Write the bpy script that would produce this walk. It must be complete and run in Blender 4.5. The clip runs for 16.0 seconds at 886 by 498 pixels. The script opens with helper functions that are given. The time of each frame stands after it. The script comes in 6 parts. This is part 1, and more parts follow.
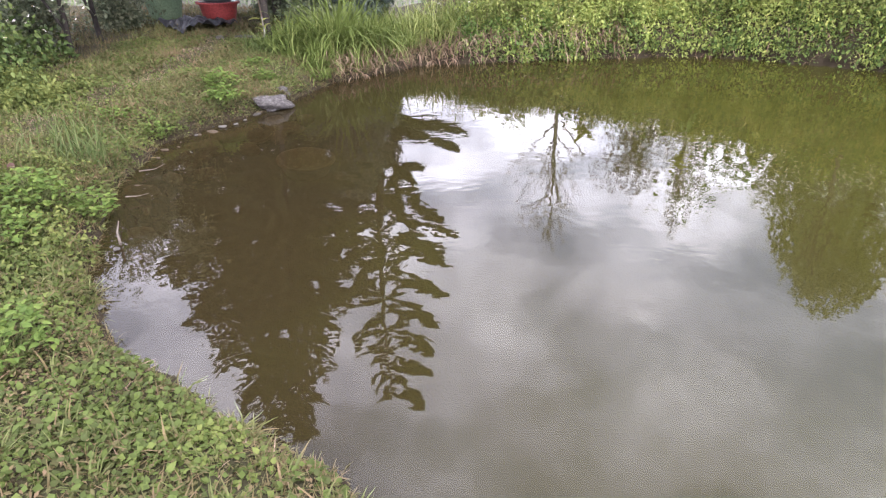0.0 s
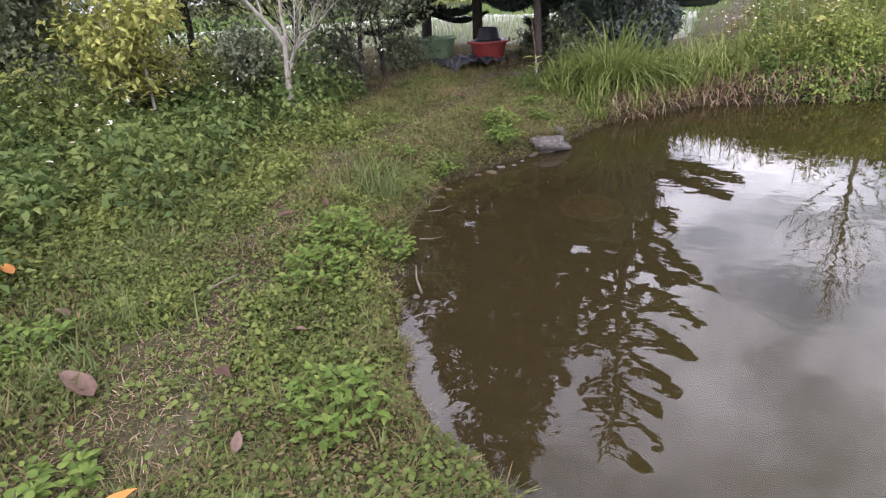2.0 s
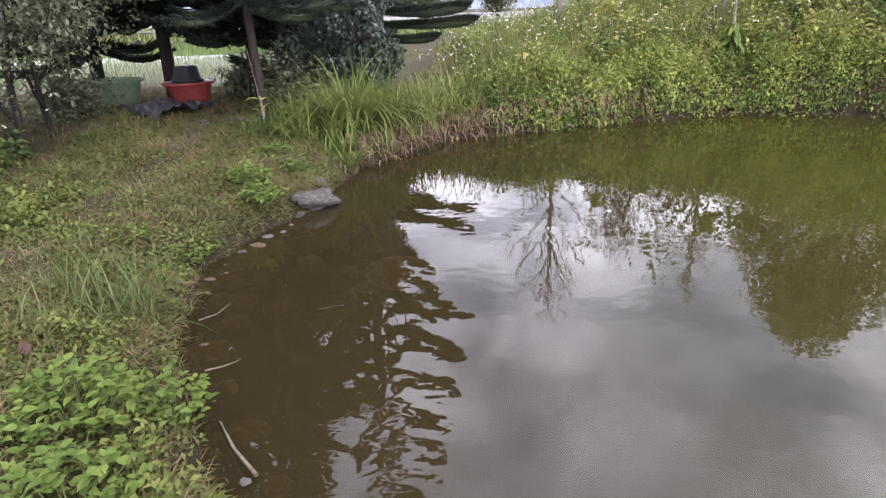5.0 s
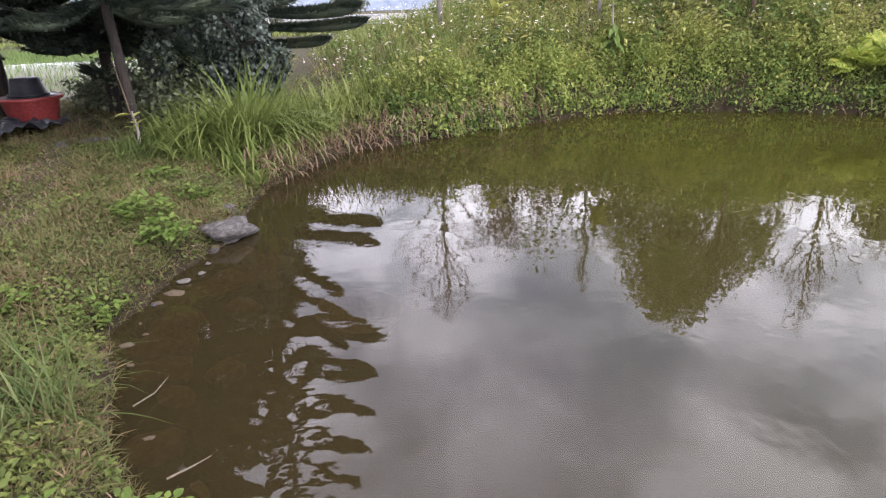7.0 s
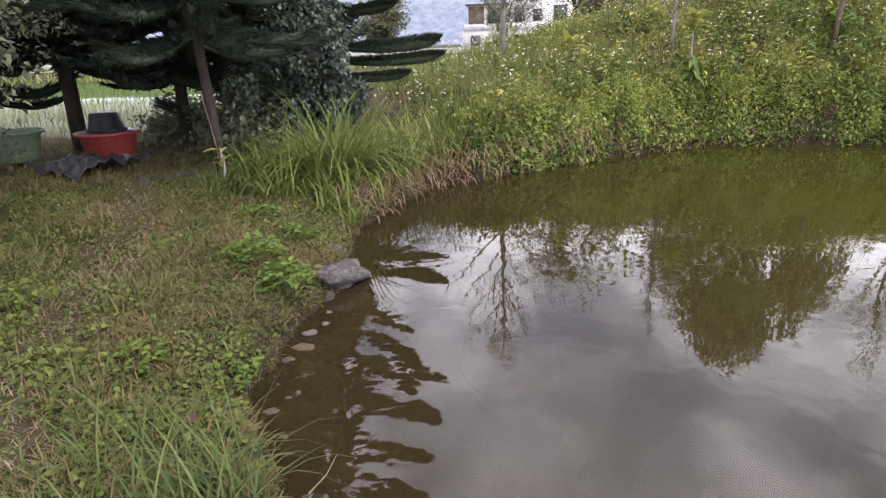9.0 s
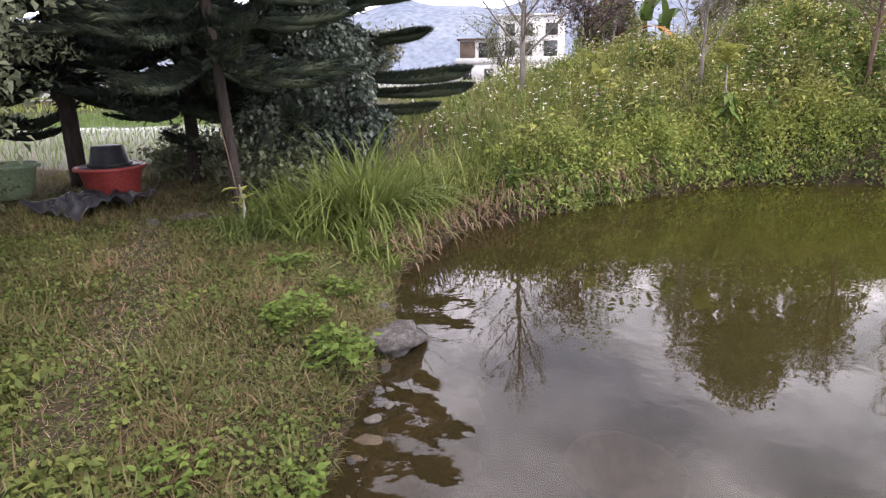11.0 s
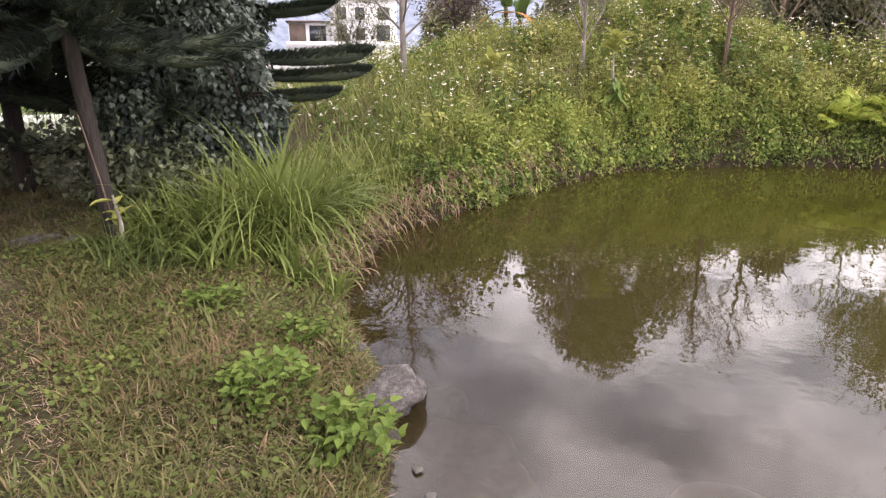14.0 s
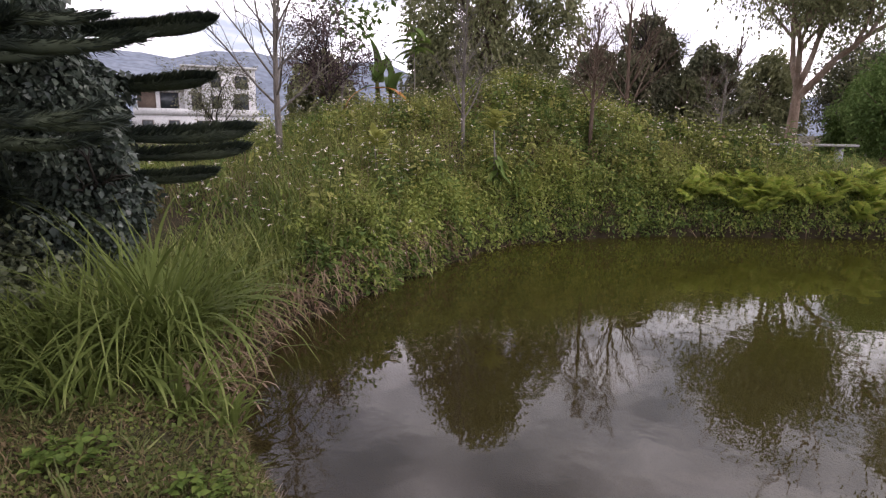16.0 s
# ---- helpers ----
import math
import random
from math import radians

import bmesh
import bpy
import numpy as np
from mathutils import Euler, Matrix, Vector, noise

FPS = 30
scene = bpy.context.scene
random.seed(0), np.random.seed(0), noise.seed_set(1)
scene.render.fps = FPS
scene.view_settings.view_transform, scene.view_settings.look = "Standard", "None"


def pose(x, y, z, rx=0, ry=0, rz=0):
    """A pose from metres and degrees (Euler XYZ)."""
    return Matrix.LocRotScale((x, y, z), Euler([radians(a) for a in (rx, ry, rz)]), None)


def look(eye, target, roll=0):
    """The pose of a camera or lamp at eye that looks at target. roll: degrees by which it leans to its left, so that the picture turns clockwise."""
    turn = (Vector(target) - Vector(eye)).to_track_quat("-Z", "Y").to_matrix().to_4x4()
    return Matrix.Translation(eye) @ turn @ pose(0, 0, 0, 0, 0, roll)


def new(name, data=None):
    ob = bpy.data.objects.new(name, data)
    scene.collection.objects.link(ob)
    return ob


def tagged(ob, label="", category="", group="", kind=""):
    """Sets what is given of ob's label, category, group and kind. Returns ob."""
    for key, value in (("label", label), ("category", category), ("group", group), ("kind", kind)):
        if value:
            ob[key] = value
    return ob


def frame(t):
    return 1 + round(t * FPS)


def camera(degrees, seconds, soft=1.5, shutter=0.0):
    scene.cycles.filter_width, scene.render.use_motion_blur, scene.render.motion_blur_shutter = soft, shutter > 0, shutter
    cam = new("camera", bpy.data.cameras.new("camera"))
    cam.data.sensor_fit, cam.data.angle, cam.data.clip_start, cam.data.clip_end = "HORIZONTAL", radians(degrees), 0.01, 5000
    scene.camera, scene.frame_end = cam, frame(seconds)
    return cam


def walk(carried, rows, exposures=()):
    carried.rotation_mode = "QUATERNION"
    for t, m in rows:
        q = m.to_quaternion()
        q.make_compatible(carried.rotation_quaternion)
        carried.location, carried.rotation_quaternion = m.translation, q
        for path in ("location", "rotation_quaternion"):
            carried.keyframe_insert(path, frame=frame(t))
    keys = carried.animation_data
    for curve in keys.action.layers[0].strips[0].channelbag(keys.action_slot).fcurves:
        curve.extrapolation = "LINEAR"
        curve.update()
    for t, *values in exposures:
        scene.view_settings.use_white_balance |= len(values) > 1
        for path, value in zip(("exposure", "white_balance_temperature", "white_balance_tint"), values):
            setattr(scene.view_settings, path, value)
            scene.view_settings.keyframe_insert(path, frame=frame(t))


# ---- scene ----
cam = camera(73.4, 16.0, soft=1.25)
METRES, EYE, TILT, LEAN, TURN = 6.5, 1.78, -28.0, 0.0, 0.0
ROWS = [
    (0.0, 0.0, 0.0, 0.0, -0.0, 0.0, -0.0),
    (0.5, -0.0268, 0.003, 0.004, 3.76, 0.44, -1.42),
    (1.0, -0.0501, 0.0132, 0.0072, 9.4, 0.34, -3.39),
    (1.5, -0.0816, 0.0345, 0.0185, 15.95, 0.46, -4.54),
    (2.0, -0.1078, 0.0599, 0.0296, 19.82, 1.85, -6.38),
    (2.5, -0.1345, 0.0915, 0.0404, 19.61, 3.76, -6.64),
    (3.0, -0.1572, 0.1287, 0.0481, 16.94, 5.1, -6.14),
    (3.5, -0.1758, 0.1532, 0.0584, 8.82, 6.7, -4.25),
    (4.0, -0.2017, 0.1695, 0.0696, 3.02, 7.24, -1.31),
    (4.5, -0.2201, 0.1874, 0.0763, -2.58, 6.56, 2.58),
    (5.0, -0.2423, 0.2128, 0.0874, -7.41, 5.8, 5.61),
    (7.5, -0.3393, 0.3128, 0.1403, -20.86, 4.31, 12.03),
    (8.0, -0.3662, 0.331, 0.1495, -20.97, 5.36, 12.17),
    (8.5, -0.3869, 0.3552, 0.1584, -20.36, 6.45, 12.08),
    (9.0, -0.4051, 0.3848, 0.176, -17.89, 7.55, 11.21),
    (11.5, -0.4557, 0.5114, 0.2424, -20.65, 10.59, 10.85),
    (12.0, -0.4683, 0.535, 0.2526, -25.67, 9.16, 12.35),
    (12.5, -0.477, 0.567, 0.262, -27.54, 8.19, 14.14),
    (13.0, -0.4854, 0.5956, 0.2773, -28.61, 7.32, 14.44),
    (13.5, -0.4962, 0.6211, 0.294, -29.79, 6.74, 15.19),
    (14.0, -0.5031, 0.6412, 0.3068, -34.3, 5.23, 16.87),
    (14.5, -0.4938, 0.6702, 0.3251, -38.09, 4.1, 18.31),
    (15.0, -0.4867, 0.6859, 0.3423, -40.15, 4.53, 18.87),
    (15.5, -0.4865, 0.7026, 0.3548, -43.47, 6.86, 19.68),
    (16.0, -0.4895, 0.713, 0.362, -47.48, 7.26, 20.7),
]
EXPOSURES = [(0.0, 1.42, 6000, 16), (1.0, 1.46, 6050, 16), (1.5, 1.36, 6100, 16), (2.0, 0.87, 6100, 16), (2.5, 0.68, 6100, 16), (3.5, 0.62, 6100, 16), (5.0, 0.98, 6100, 16), (8.0, 0.93, 6250, 15), (9.0, 0.74, 6350, 15),
             (12.0, 0.9, 6450, 17), (12.5, 1.02, 6500, 17), (14.0, 1.0, 6750, 18), (14.5, 0.73, 6750, 18), (15.2, 0.12, 6650, 18), (16.0, -0.15, 6500, 19)]
walk(cam, [(t, pose(0, 0, EYE, TILT, LEAN, TURN) @ pose(METRES * x, METRES * y, METRES * z, 90 + pitch, roll, yaw)) for t, x, y, z, yaw, pitch, roll in ROWS], EXPOSURES)

# ---------- light ----------
world = bpy.data.worlds.new("sky")
scene.world = world
world.use_nodes = True
SUN_EL, SUN_AZ = 52.0, 150.0


def sky_nodes():
    nt = world.node_tree
    nt.nodes.clear()
    N = nt.nodes.new
    out = N("ShaderNodeOutputWorld")
    bg = N("ShaderNodeBackground")
    sky = N("ShaderNodeTexSky")
    sky.sky_type = "NISHITA"
    sky.sun_disc = False
    sky.sun_elevation, sky.sun_rotation = radians(SUN_EL), radians(SUN_AZ)
    tc = N("ShaderNodeTexCoord")
    sep = N("ShaderNodeSeparateXYZ")
    add = N("ShaderNodeMath"); add.operation = "ADD"; add.inputs[1].default_value = 0.22
    mx = N("ShaderNodeMath"); mx.operation = "MAXIMUM"; mx.inputs[1].default_value = 0.05
    dx = N("ShaderNodeMath"); dx.operation = "DIVIDE"
    dy = N("ShaderNodeMath"); dy.operation = "DIVIDE"
    comb = N("ShaderNodeCombineXYZ")
    n1 = N("ShaderNodeTexNoise"); n1.inputs["Scale"].default_value = 1.5; n1.inputs["Detail"].default_value = 7; n1.inputs["Roughness"].default_value = 0.56; n1.inputs["Distortion"].default_value = 0.35
    n2 = N("ShaderNodeTexNoise"); n2.inputs["Scale"].default_value = 2.9; n2.inputs["Detail"].default_value = 7; n2.inputs["Roughness"].default_value = 0.55
    cover = N("ShaderNodeValToRGB")
    cover.color_ramp.elements[0].position, cover.color_ramp.elements[1].position = 0.36, 0.52
    cover.color_ramp.elements[0].color = (0.45, 0.45, 0.45, 1)
    tone = N("ShaderNodeValToRGB")
    tone.color_ramp.elements[0].position, tone.color_ramp.elements[0].color = 0.38, (0.42, 0.415, 0.465, 1)
    tone.color_ramp.elements[1].position, tone.color_ramp.elements[1].color = 0.6, (1.0, 0.965, 1.02, 1)
    gain = N("ShaderNodeVectorMath"); gain.operation = "SCALE"; gain.inputs["Scale"].default_value = 3.6
    blue = N("ShaderNodeVectorMath"); blue.operation = "SCALE"; blue.inputs["Scale"].default_value = 0.14
    mix = N("ShaderNodeMix"); mix.data_type = "RGBA"
    L = nt.links.new
    L(tc.outputs["Generated"], sep.inputs[0])
    L(sep.outputs["Z"], add.inputs[0]); L(add.outputs[0], mx.inputs[0])
    L(sep.outputs["X"], dx.inputs[0]); L(mx.outputs[0], dx.inputs[1])
    L(sep.outputs["Y"], dy.inputs[0]); L(mx.outputs[0], dy.inputs[1])
    L(dx.outputs[0], comb.inputs[0]); L(dy.outputs[0], comb.inputs[1])
    L(comb.outputs[0], n1.inputs["Vector"]); L(comb.outputs[0], n2.inputs["Vector"])
    L(n1.outputs["Fac"], cover.inputs[0]); L(n2.outputs["Fac"], tone.inputs[0])
    fade = N("ShaderNodeMapRange")
    fade.inputs["From Min"].default_value, fade.inputs["From Max"].default_value = 0.15, 0.9
    fade.inputs["To Min"].default_value, fade.inputs["To Max"].default_value = 3.05, 1.35
    L(sep.outputs["Z"], fade.inputs["Value"]); L(fade.outputs[0], gain.inputs["Scale"])
    L(tone.outputs[0], gain.inputs[0]); L(sky.outputs[0], blue.inputs[0])
    L(cover.outputs[0], mix.inputs["Factor"])
    L(blue.outputs[0], mix.inputs["A"]); L(gain.outputs[0], mix.inputs["B"])
    L(mix.outputs["Result"], bg.inputs["Color"])
    L(bg.outputs[0], out.inputs["Surface"])


sky_nodes()
sun = new("sun", bpy.data.lights.new("sun", "SUN"))
sun.data.energy, sun.data.angle, sun.data.color = 1.4, radians(11), (1.0, 0.965, 0.91)
sun.matrix_world = look((0, 0, 30), (math.sin(radians(SUN_AZ)) * -1, -math.cos(radians(SUN_AZ)), 30 - math.tan(radians(SUN_EL))))

# ---------- materials ----------


def ramp_node(nt, stops):
    r = nt.nodes.new("ShaderNodeValToRGB")
    el = r.color_ramp.elements
    while len(el) < len(stops):
        el.new(0.5)
    for e, (p, c) in zip(el, stops):
        e.position, e.color = p, (*c, 1)
    return r


def surface(name, stops, scale=6.0, rough=0.85, bump=0.3, fine=60.0, metal=0.0, spec=0.4, stretch=(1, 1, 1), detail=6.0, second=None, relief=0.02):
    """A solid, weathered surface: colour by coarse noise, grain and relief by fine noise."""
    m = bpy.data.materials.new(name)
    m.use_nodes = True
    nt = m.node_tree
    b = nt.nodes["Principled BSDF"]
    L = nt.links.new
    tc = nt.nodes.new("ShaderNodeTexCoord")
    mp = nt.nodes.new("ShaderNodeMapping")
    mp.inputs["Scale"].default_value = stretch
    L(tc.outputs["Object"], mp.inputs[0])
    n1 = nt.nodes.new("ShaderNodeTexNoise")
    n1.inputs["Scale"].default_value, n1.inputs["Detail"].default_value = scale, detail
    n1.inputs["Roughness"].default_value = 0.65
    n2 = nt.nodes.new("ShaderNodeTexNoise")
    n2.inputs["Scale"].default_value, n2.inputs["Detail"].default_value = fine, 4
    L(mp.outputs[0], n1.inputs["Vector"]); L(mp.outputs[0], n2.inputs["Vector"])
    r = ramp_node(nt, stops)
    L(n1.outputs["Fac"], r.inputs[0])
    mul = nt.nodes.new("ShaderNodeMix"); mul.data_type = "RGBA"; mul.blend_type = "MULTIPLY"
    mul.inputs["Factor"].default_value = 0.55
    g = ramp_node(nt, [(0.3, (0.45, 0.45, 0.45)), (0.7, (1.25, 1.25, 1.25))])
    L(n2.outputs["Fac"], g.inputs[0])
    L(r.outputs[0], mul.inputs["A"]); L(g.outputs[0], mul.inputs["B"])
    L(mul.outputs["Result"], b.inputs["Base Color"])
    b.inputs["Roughness"].default_value, b.inputs["Metallic"].default_value = rough, metal
    b.inputs["Specular IOR Level"].default_value = spec
    if bump:
        bp = nt.nodes.new("ShaderNodeBump")
        bp.inputs["Strength"].default_value, bp.inputs["Distance"].default_value = bump, relief
        L(n2.outputs["Fac"], bp.inputs["Height"]); L(bp.outputs[0], b.inputs["Normal"])
    return m


def foliage(name, stops, rough=0.6, trans=0.3, by_object=False, patch=None, spec=0.14):
    """Leaves or blades: each takes a tone of its own, part of the light passes through."""
    m = bpy.data.materials.new(name)
    m.use_nodes = True
    nt = m.node_tree
    b = nt.nodes["Principled BSDF"]
    out = nt.nodes["Material Output"]
    L = nt.links.new
    if by_object:
        src = nt.nodes.new("ShaderNodeObjectInfo").outputs["Random"]
    else:
        src = nt.nodes.new("ShaderNodeNewGeometry").outputs["Random Per Island"]
    tc = nt.nodes.new("ShaderNodeTexCoord")
    n1 = nt.nodes.new("ShaderNodeTexNoise")
    n1.inputs["Scale"].default_value, n1.inputs["Detail"].default_value = patch or 0.9, 7
    n1.inputs["Roughness"].default_value = 0.68
    L(tc.outputs["Object"], n1.inputs["Vector"])
    mixf = nt.nodes.new("ShaderNodeMath"); mixf.operation = "MULTIPLY_ADD"
    mixf.inputs[1].default_value, mixf.inputs[2].default_value = 0.5, -0.55
    L(src, mixf.inputs[0])
    add = nt.nodes.new("ShaderNodeMath"); add.operation = "MULTIPLY_ADD"
    add.inputs[1].default_value = 1.9
    L(n1.outputs["Fac"], add.inputs[0]); L(mixf.outputs[0], add.inputs[2])
    sub = nt.nodes.new("ShaderNodeMath"); sub.operation = "SUBTRACT"; sub.inputs[1].default_value = 0.15; sub.use_clamp = True
    L(add.outputs[0], sub.inputs[0])
    grey = [sum(c) / 3 for _, c in stops]
    r = ramp_node(nt, [(q, tuple(k3 * (0.88 * v + 0.12 * m3) for v, k3 in zip(c, (1.12, 1.0, 1.05)))) for (q, c), m3 in zip(stops, grey)])
    L(sub.outputs[0], r.inputs[0])
    L(r.outputs[0], b.inputs["Base Color"])
    b.inputs["Roughness"].default_value = rough
    b.inputs["Specular IOR Level"].default_value = spec
    t = nt.nodes.new("ShaderNodeBsdfTranslucent")
    L(r.outputs[0], t.inputs["Color"])
    mx = nt.nodes.new("ShaderNodeMixShader")
    mx.inputs[0].default_value = trans
    L(b.outputs[0], mx.inputs[1]); L(t.outputs[0], mx.inputs[2]); L(mx.outputs[0], out.inputs["Surface"])
    return m


def water_surface(name, murk_a, murk_b, clear=0.3, wave=5.0, strength=0.0032):
    """Murky pond water: a glossy skin over suspended silt, part clear."""
    m = bpy.data.materials.new(name)
    m.use_nodes = True
    nt = m.node_tree
    b = nt.nodes["Principled BSDF"]
    out = nt.nodes["Material Output"]
    L = nt.links.new
    tc = nt.nodes.new("ShaderNodeTexCoord")
    sep = nt.nodes.new("ShaderNodeSeparateXYZ")
    L(tc.outputs["Object"], sep.inputs[0])
    n0 = nt.nodes.new("ShaderNodeTexNoise"); n0.inputs["Scale"].default_value = 0.55; n0.inputs["Detail"].default_value = 4
    L(tc.outputs["Object"], n0.inputs["Vector"])
    # algae thicken away from the trodden western bank
    ma = nt.nodes.new("ShaderNodeMath"); ma.operation = "MULTIPLY_ADD"; ma.inputs[1].default_value, ma.inputs[2].default_value = 0.14, -0.02
    L(sep.outputs["X"], ma.inputs[0])
    mb = nt.nodes.new("ShaderNodeMath"); mb.operation = "MULTIPLY_ADD"; mb.inputs[1].default_value = 0.7; mb.use_clamp = True
    L(n0.outputs["Fac"], mb.inputs[0]); L(ma.outputs[0], mb.inputs[2])
    r = ramp_node(nt, [(0.15, murk_a), (0.85, murk_b)])
    L(mb.outputs[0], r.inputs[0])
    L(r.outputs[0], b.inputs["Base Color"])
    b.inputs["Roughness"].default_value = 0.004
    b.inputs["IOR"].default_value = 1.65
    n1 = nt.nodes.new("ShaderNodeTexNoise"); n1.inputs["Scale"].default_value = wave; n1.inputs["Detail"].default_value = 2.5
    n2 = nt.nodes.new("ShaderNodeTexNoise"); n2.inputs["Scale"].default_value = 1.1; n2.inputs["Detail"].default_value = 2
    L(tc.outputs["Object"], n1.inputs["Vector"]); L(tc.outputs["Object"], n2.inputs["Vector"])
    gate = ramp_node(nt, [(0.35, (0.15, 0.15, 0.15)), (0.7, (1, 1, 1))])
    L(n2.outputs["Fac"], gate.inputs[0])
    hm = nt.nodes.new("ShaderNodeMath"); hm.operation = "MULTIPLY"
    L(n1.outputs["Fac"], hm.inputs[0]); L(gate.outputs[0], hm.inputs[1])
    bp = nt.nodes.new("ShaderNodeBump")
    bp.inputs["Strength"].default_value, bp.inputs["Distance"].default_value = 1.0, strength
    if "Filter Width" in bp.inputs:
        bp.inputs["Filter Width"].default_value = 1.0
    L(hm.outputs[0], bp.inputs["Height"]); L(bp.outputs[0], b.inputs["Normal"])
    if clear:
        tr = nt.nodes.new("ShaderNodeBsdfTransparent")
        tr.inputs["Color"].default_value = (0.85, 0.72, 0.45, 1)
        fr = nt.nodes.new("ShaderNodeFresnel"); fr.inputs["IOR"].default_value = 1.65
        L(bp.outputs[0], fr.inputs["Normal"])
        gl = nt.nodes.new("ShaderNodeBsdfGlossy"); gl.inputs["Roughness"].default_value = 0.004
        L(bp.outputs[0], gl.inputs["Normal"])
        df = nt.nodes.new("ShaderNodeBsdfDiffuse")
        L(r.outputs[0], df.inputs["Color"])
        m1 = nt.nodes.new("ShaderNodeMixShader"); m1.inputs[0].default_value = clear
        L(df.outputs[0], m1.inputs[1]); L(tr.outputs[0], m1.inputs[2])
        m2 = nt.nodes.new("ShaderNodeMixShader")
        L(fr.outputs[0], m2.inputs[0]); L(m1.outputs[0], m2.inputs[1]); L(gl.outputs[0], m2.inputs[2])
        L(m2.outputs[0], out.inputs["Surface"])
    return m


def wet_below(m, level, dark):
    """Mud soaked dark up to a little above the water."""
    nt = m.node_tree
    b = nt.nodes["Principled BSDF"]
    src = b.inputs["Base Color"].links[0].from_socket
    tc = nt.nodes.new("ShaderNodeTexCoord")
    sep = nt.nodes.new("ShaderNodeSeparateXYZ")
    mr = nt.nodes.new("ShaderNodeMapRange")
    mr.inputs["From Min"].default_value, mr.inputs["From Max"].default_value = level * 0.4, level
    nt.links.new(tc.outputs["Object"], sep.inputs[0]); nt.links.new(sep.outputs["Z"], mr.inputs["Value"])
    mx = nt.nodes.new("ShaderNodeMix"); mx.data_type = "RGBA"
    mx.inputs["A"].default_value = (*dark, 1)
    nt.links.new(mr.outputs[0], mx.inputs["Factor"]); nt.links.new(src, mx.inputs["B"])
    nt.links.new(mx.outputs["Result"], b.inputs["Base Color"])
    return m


GROUND = surface("earth_and_thatch", [(0.25, (0.03, 0.023, 0.015)), (0.42, (0.075, 0.058, 0.035)), (0.55, (0.055, 0.055, 0.025)), (0.75, (0.13, 0.105, 0.07))], scale=2.2, fine=45, rough=0.95, bump=0.6, relief=0.03, spec=0.15)
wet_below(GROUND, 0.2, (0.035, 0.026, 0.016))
WATER = water_surface("pond_water", (0.052, 0.039, 0.017), (0.085, 0.083, 0.016), clear=0.5)
PADDY_WATER = water_surface("paddy_water", (0.16, 0.15, 0.11), (0.14, 0.15, 0.09), clear=0, wave=3.0, strength=0.01)
TURF = foliage("turf_blades", [(0.05, (0.26, 0.19, 0.1)), (0.35, (0.19, 0.16, 0.068)), (0.62, (0.11, 0.13, 0.037)), (0.95, (0.21, 0.225, 0.07))], rough=0.6, patch=1.3)
CREEPER = foliage("creeping_leaves", [(0.08, (0.1, 0.09, 0.035)), (0.3, (0.075, 0.11, 0.025)), (0.6, (0.115, 0.175, 0.032)), (0.92, (0.19, 0.25, 0.05))], patch=1.6)
WEED = foliage("fresh_weed_leaves", [(0.1, (0.075, 0.14, 0.022)), (0.5, (0.13, 0.215, 0.032)), (0.9, (0.22, 0.31, 0.05))], by_object=True)
BANKLEAF = foliage("bank_leaves", [(0.02, (0.15, 0.11, 0.045)), (0.16, (0.1, 0.145, 0.026)), (0.5, (0.235, 0.33, 0.055)), (0.95, (0.43, 0.5, 0.11))], patch=2.0)
PALELEAF = foliage("yellowish_weed_leaves", [(0.02, (0.2, 0.15, 0.06)), (0.2, (0.2, 0.235, 0.05)), (0.6, (0.34, 0.4, 0.08)), (0.95, (0.5, 0.5, 0.15))], patch=2.0)
DEEPLEAF = foliage("deep_green_weed_leaves", [(0.08, (0.055, 0.1, 0.024)), (0.5, (0.125, 0.215, 0.04)), (0.95, (0.24, 0.345, 0.07))], patch=2.0)
TUFT = foliage("tuft_blades", [(0.1, (0.052, 0.092, 0.021)), (0.5, (0.098, 0.155, 0.037)), (0.9, (0.184, 0.230, 0.075))], patch=1.0)
MOUNDLEAF = foliage("mound_leaves", [(0.02, (0.18, 0.12, 0.055)), (0.2, (0.12, 0.15, 0.033)), (0.5, (0.205, 0.265, 0.055)), (0.95, (0.38, 0.41, 0.11))], patch=2.0)
LOWWEED = foliage("low_weed_leaves", [(0.06, (0.055, 0.07, 0.02)), (0.4, (0.095, 0.14, 0.028)), (0.95, (0.24, 0.29, 0.06))], patch=1.5)
TUFTED = foliage("tufted_turf", [(0.06, (0.31, 0.225, 0.12)), (0.3, (0.2, 0.17, 0.066)), (0.5, (0.105, 0.14, 0.038)), (0.95, (0.23, 0.275, 0.08))], rough=0.6, patch=5.0)
STRAW = foliage("straw", [(0.1, (0.17, 0.12, 0.075)), (0.5, (0.3, 0.225, 0.14)), (0.9, (0.46, 0.37, 0.25))], rough=0.8, trans=0.1)
HEDGELEAF = foliage("hedge_leaves", [(0.08, (0.036, 0.064, 0.02)), (0.45, (0.085, 0.145, 0.034)), (0.9, (0.19, 0.26, 0.06))], patch=0.8)
TALLGRASS = foliage("tall_grass_blades", [(0.1, (0.07, 0.11, 0.022)), (0.5, (0.155, 0.225, 0.042)), (0.9, (0.32, 0.38, 0.105))], patch=1.0)
DRYGRASS = foliage("dry_grass", [(0.1, (0.126, 0.081, 0.045)), (0.5, (0.244, 0.180, 0.108)), (0.9, (0.361, 0.298, 0.180))], rough=0.8, patch=1.2)
FERN = foliage("fern_fronds", [(0.1, (0.2, 0.32, 0.04)), (0.5, (0.36, 0.5, 0.065)), (0.9, (0.535, 0.540, 0.113))], patch=1.0)
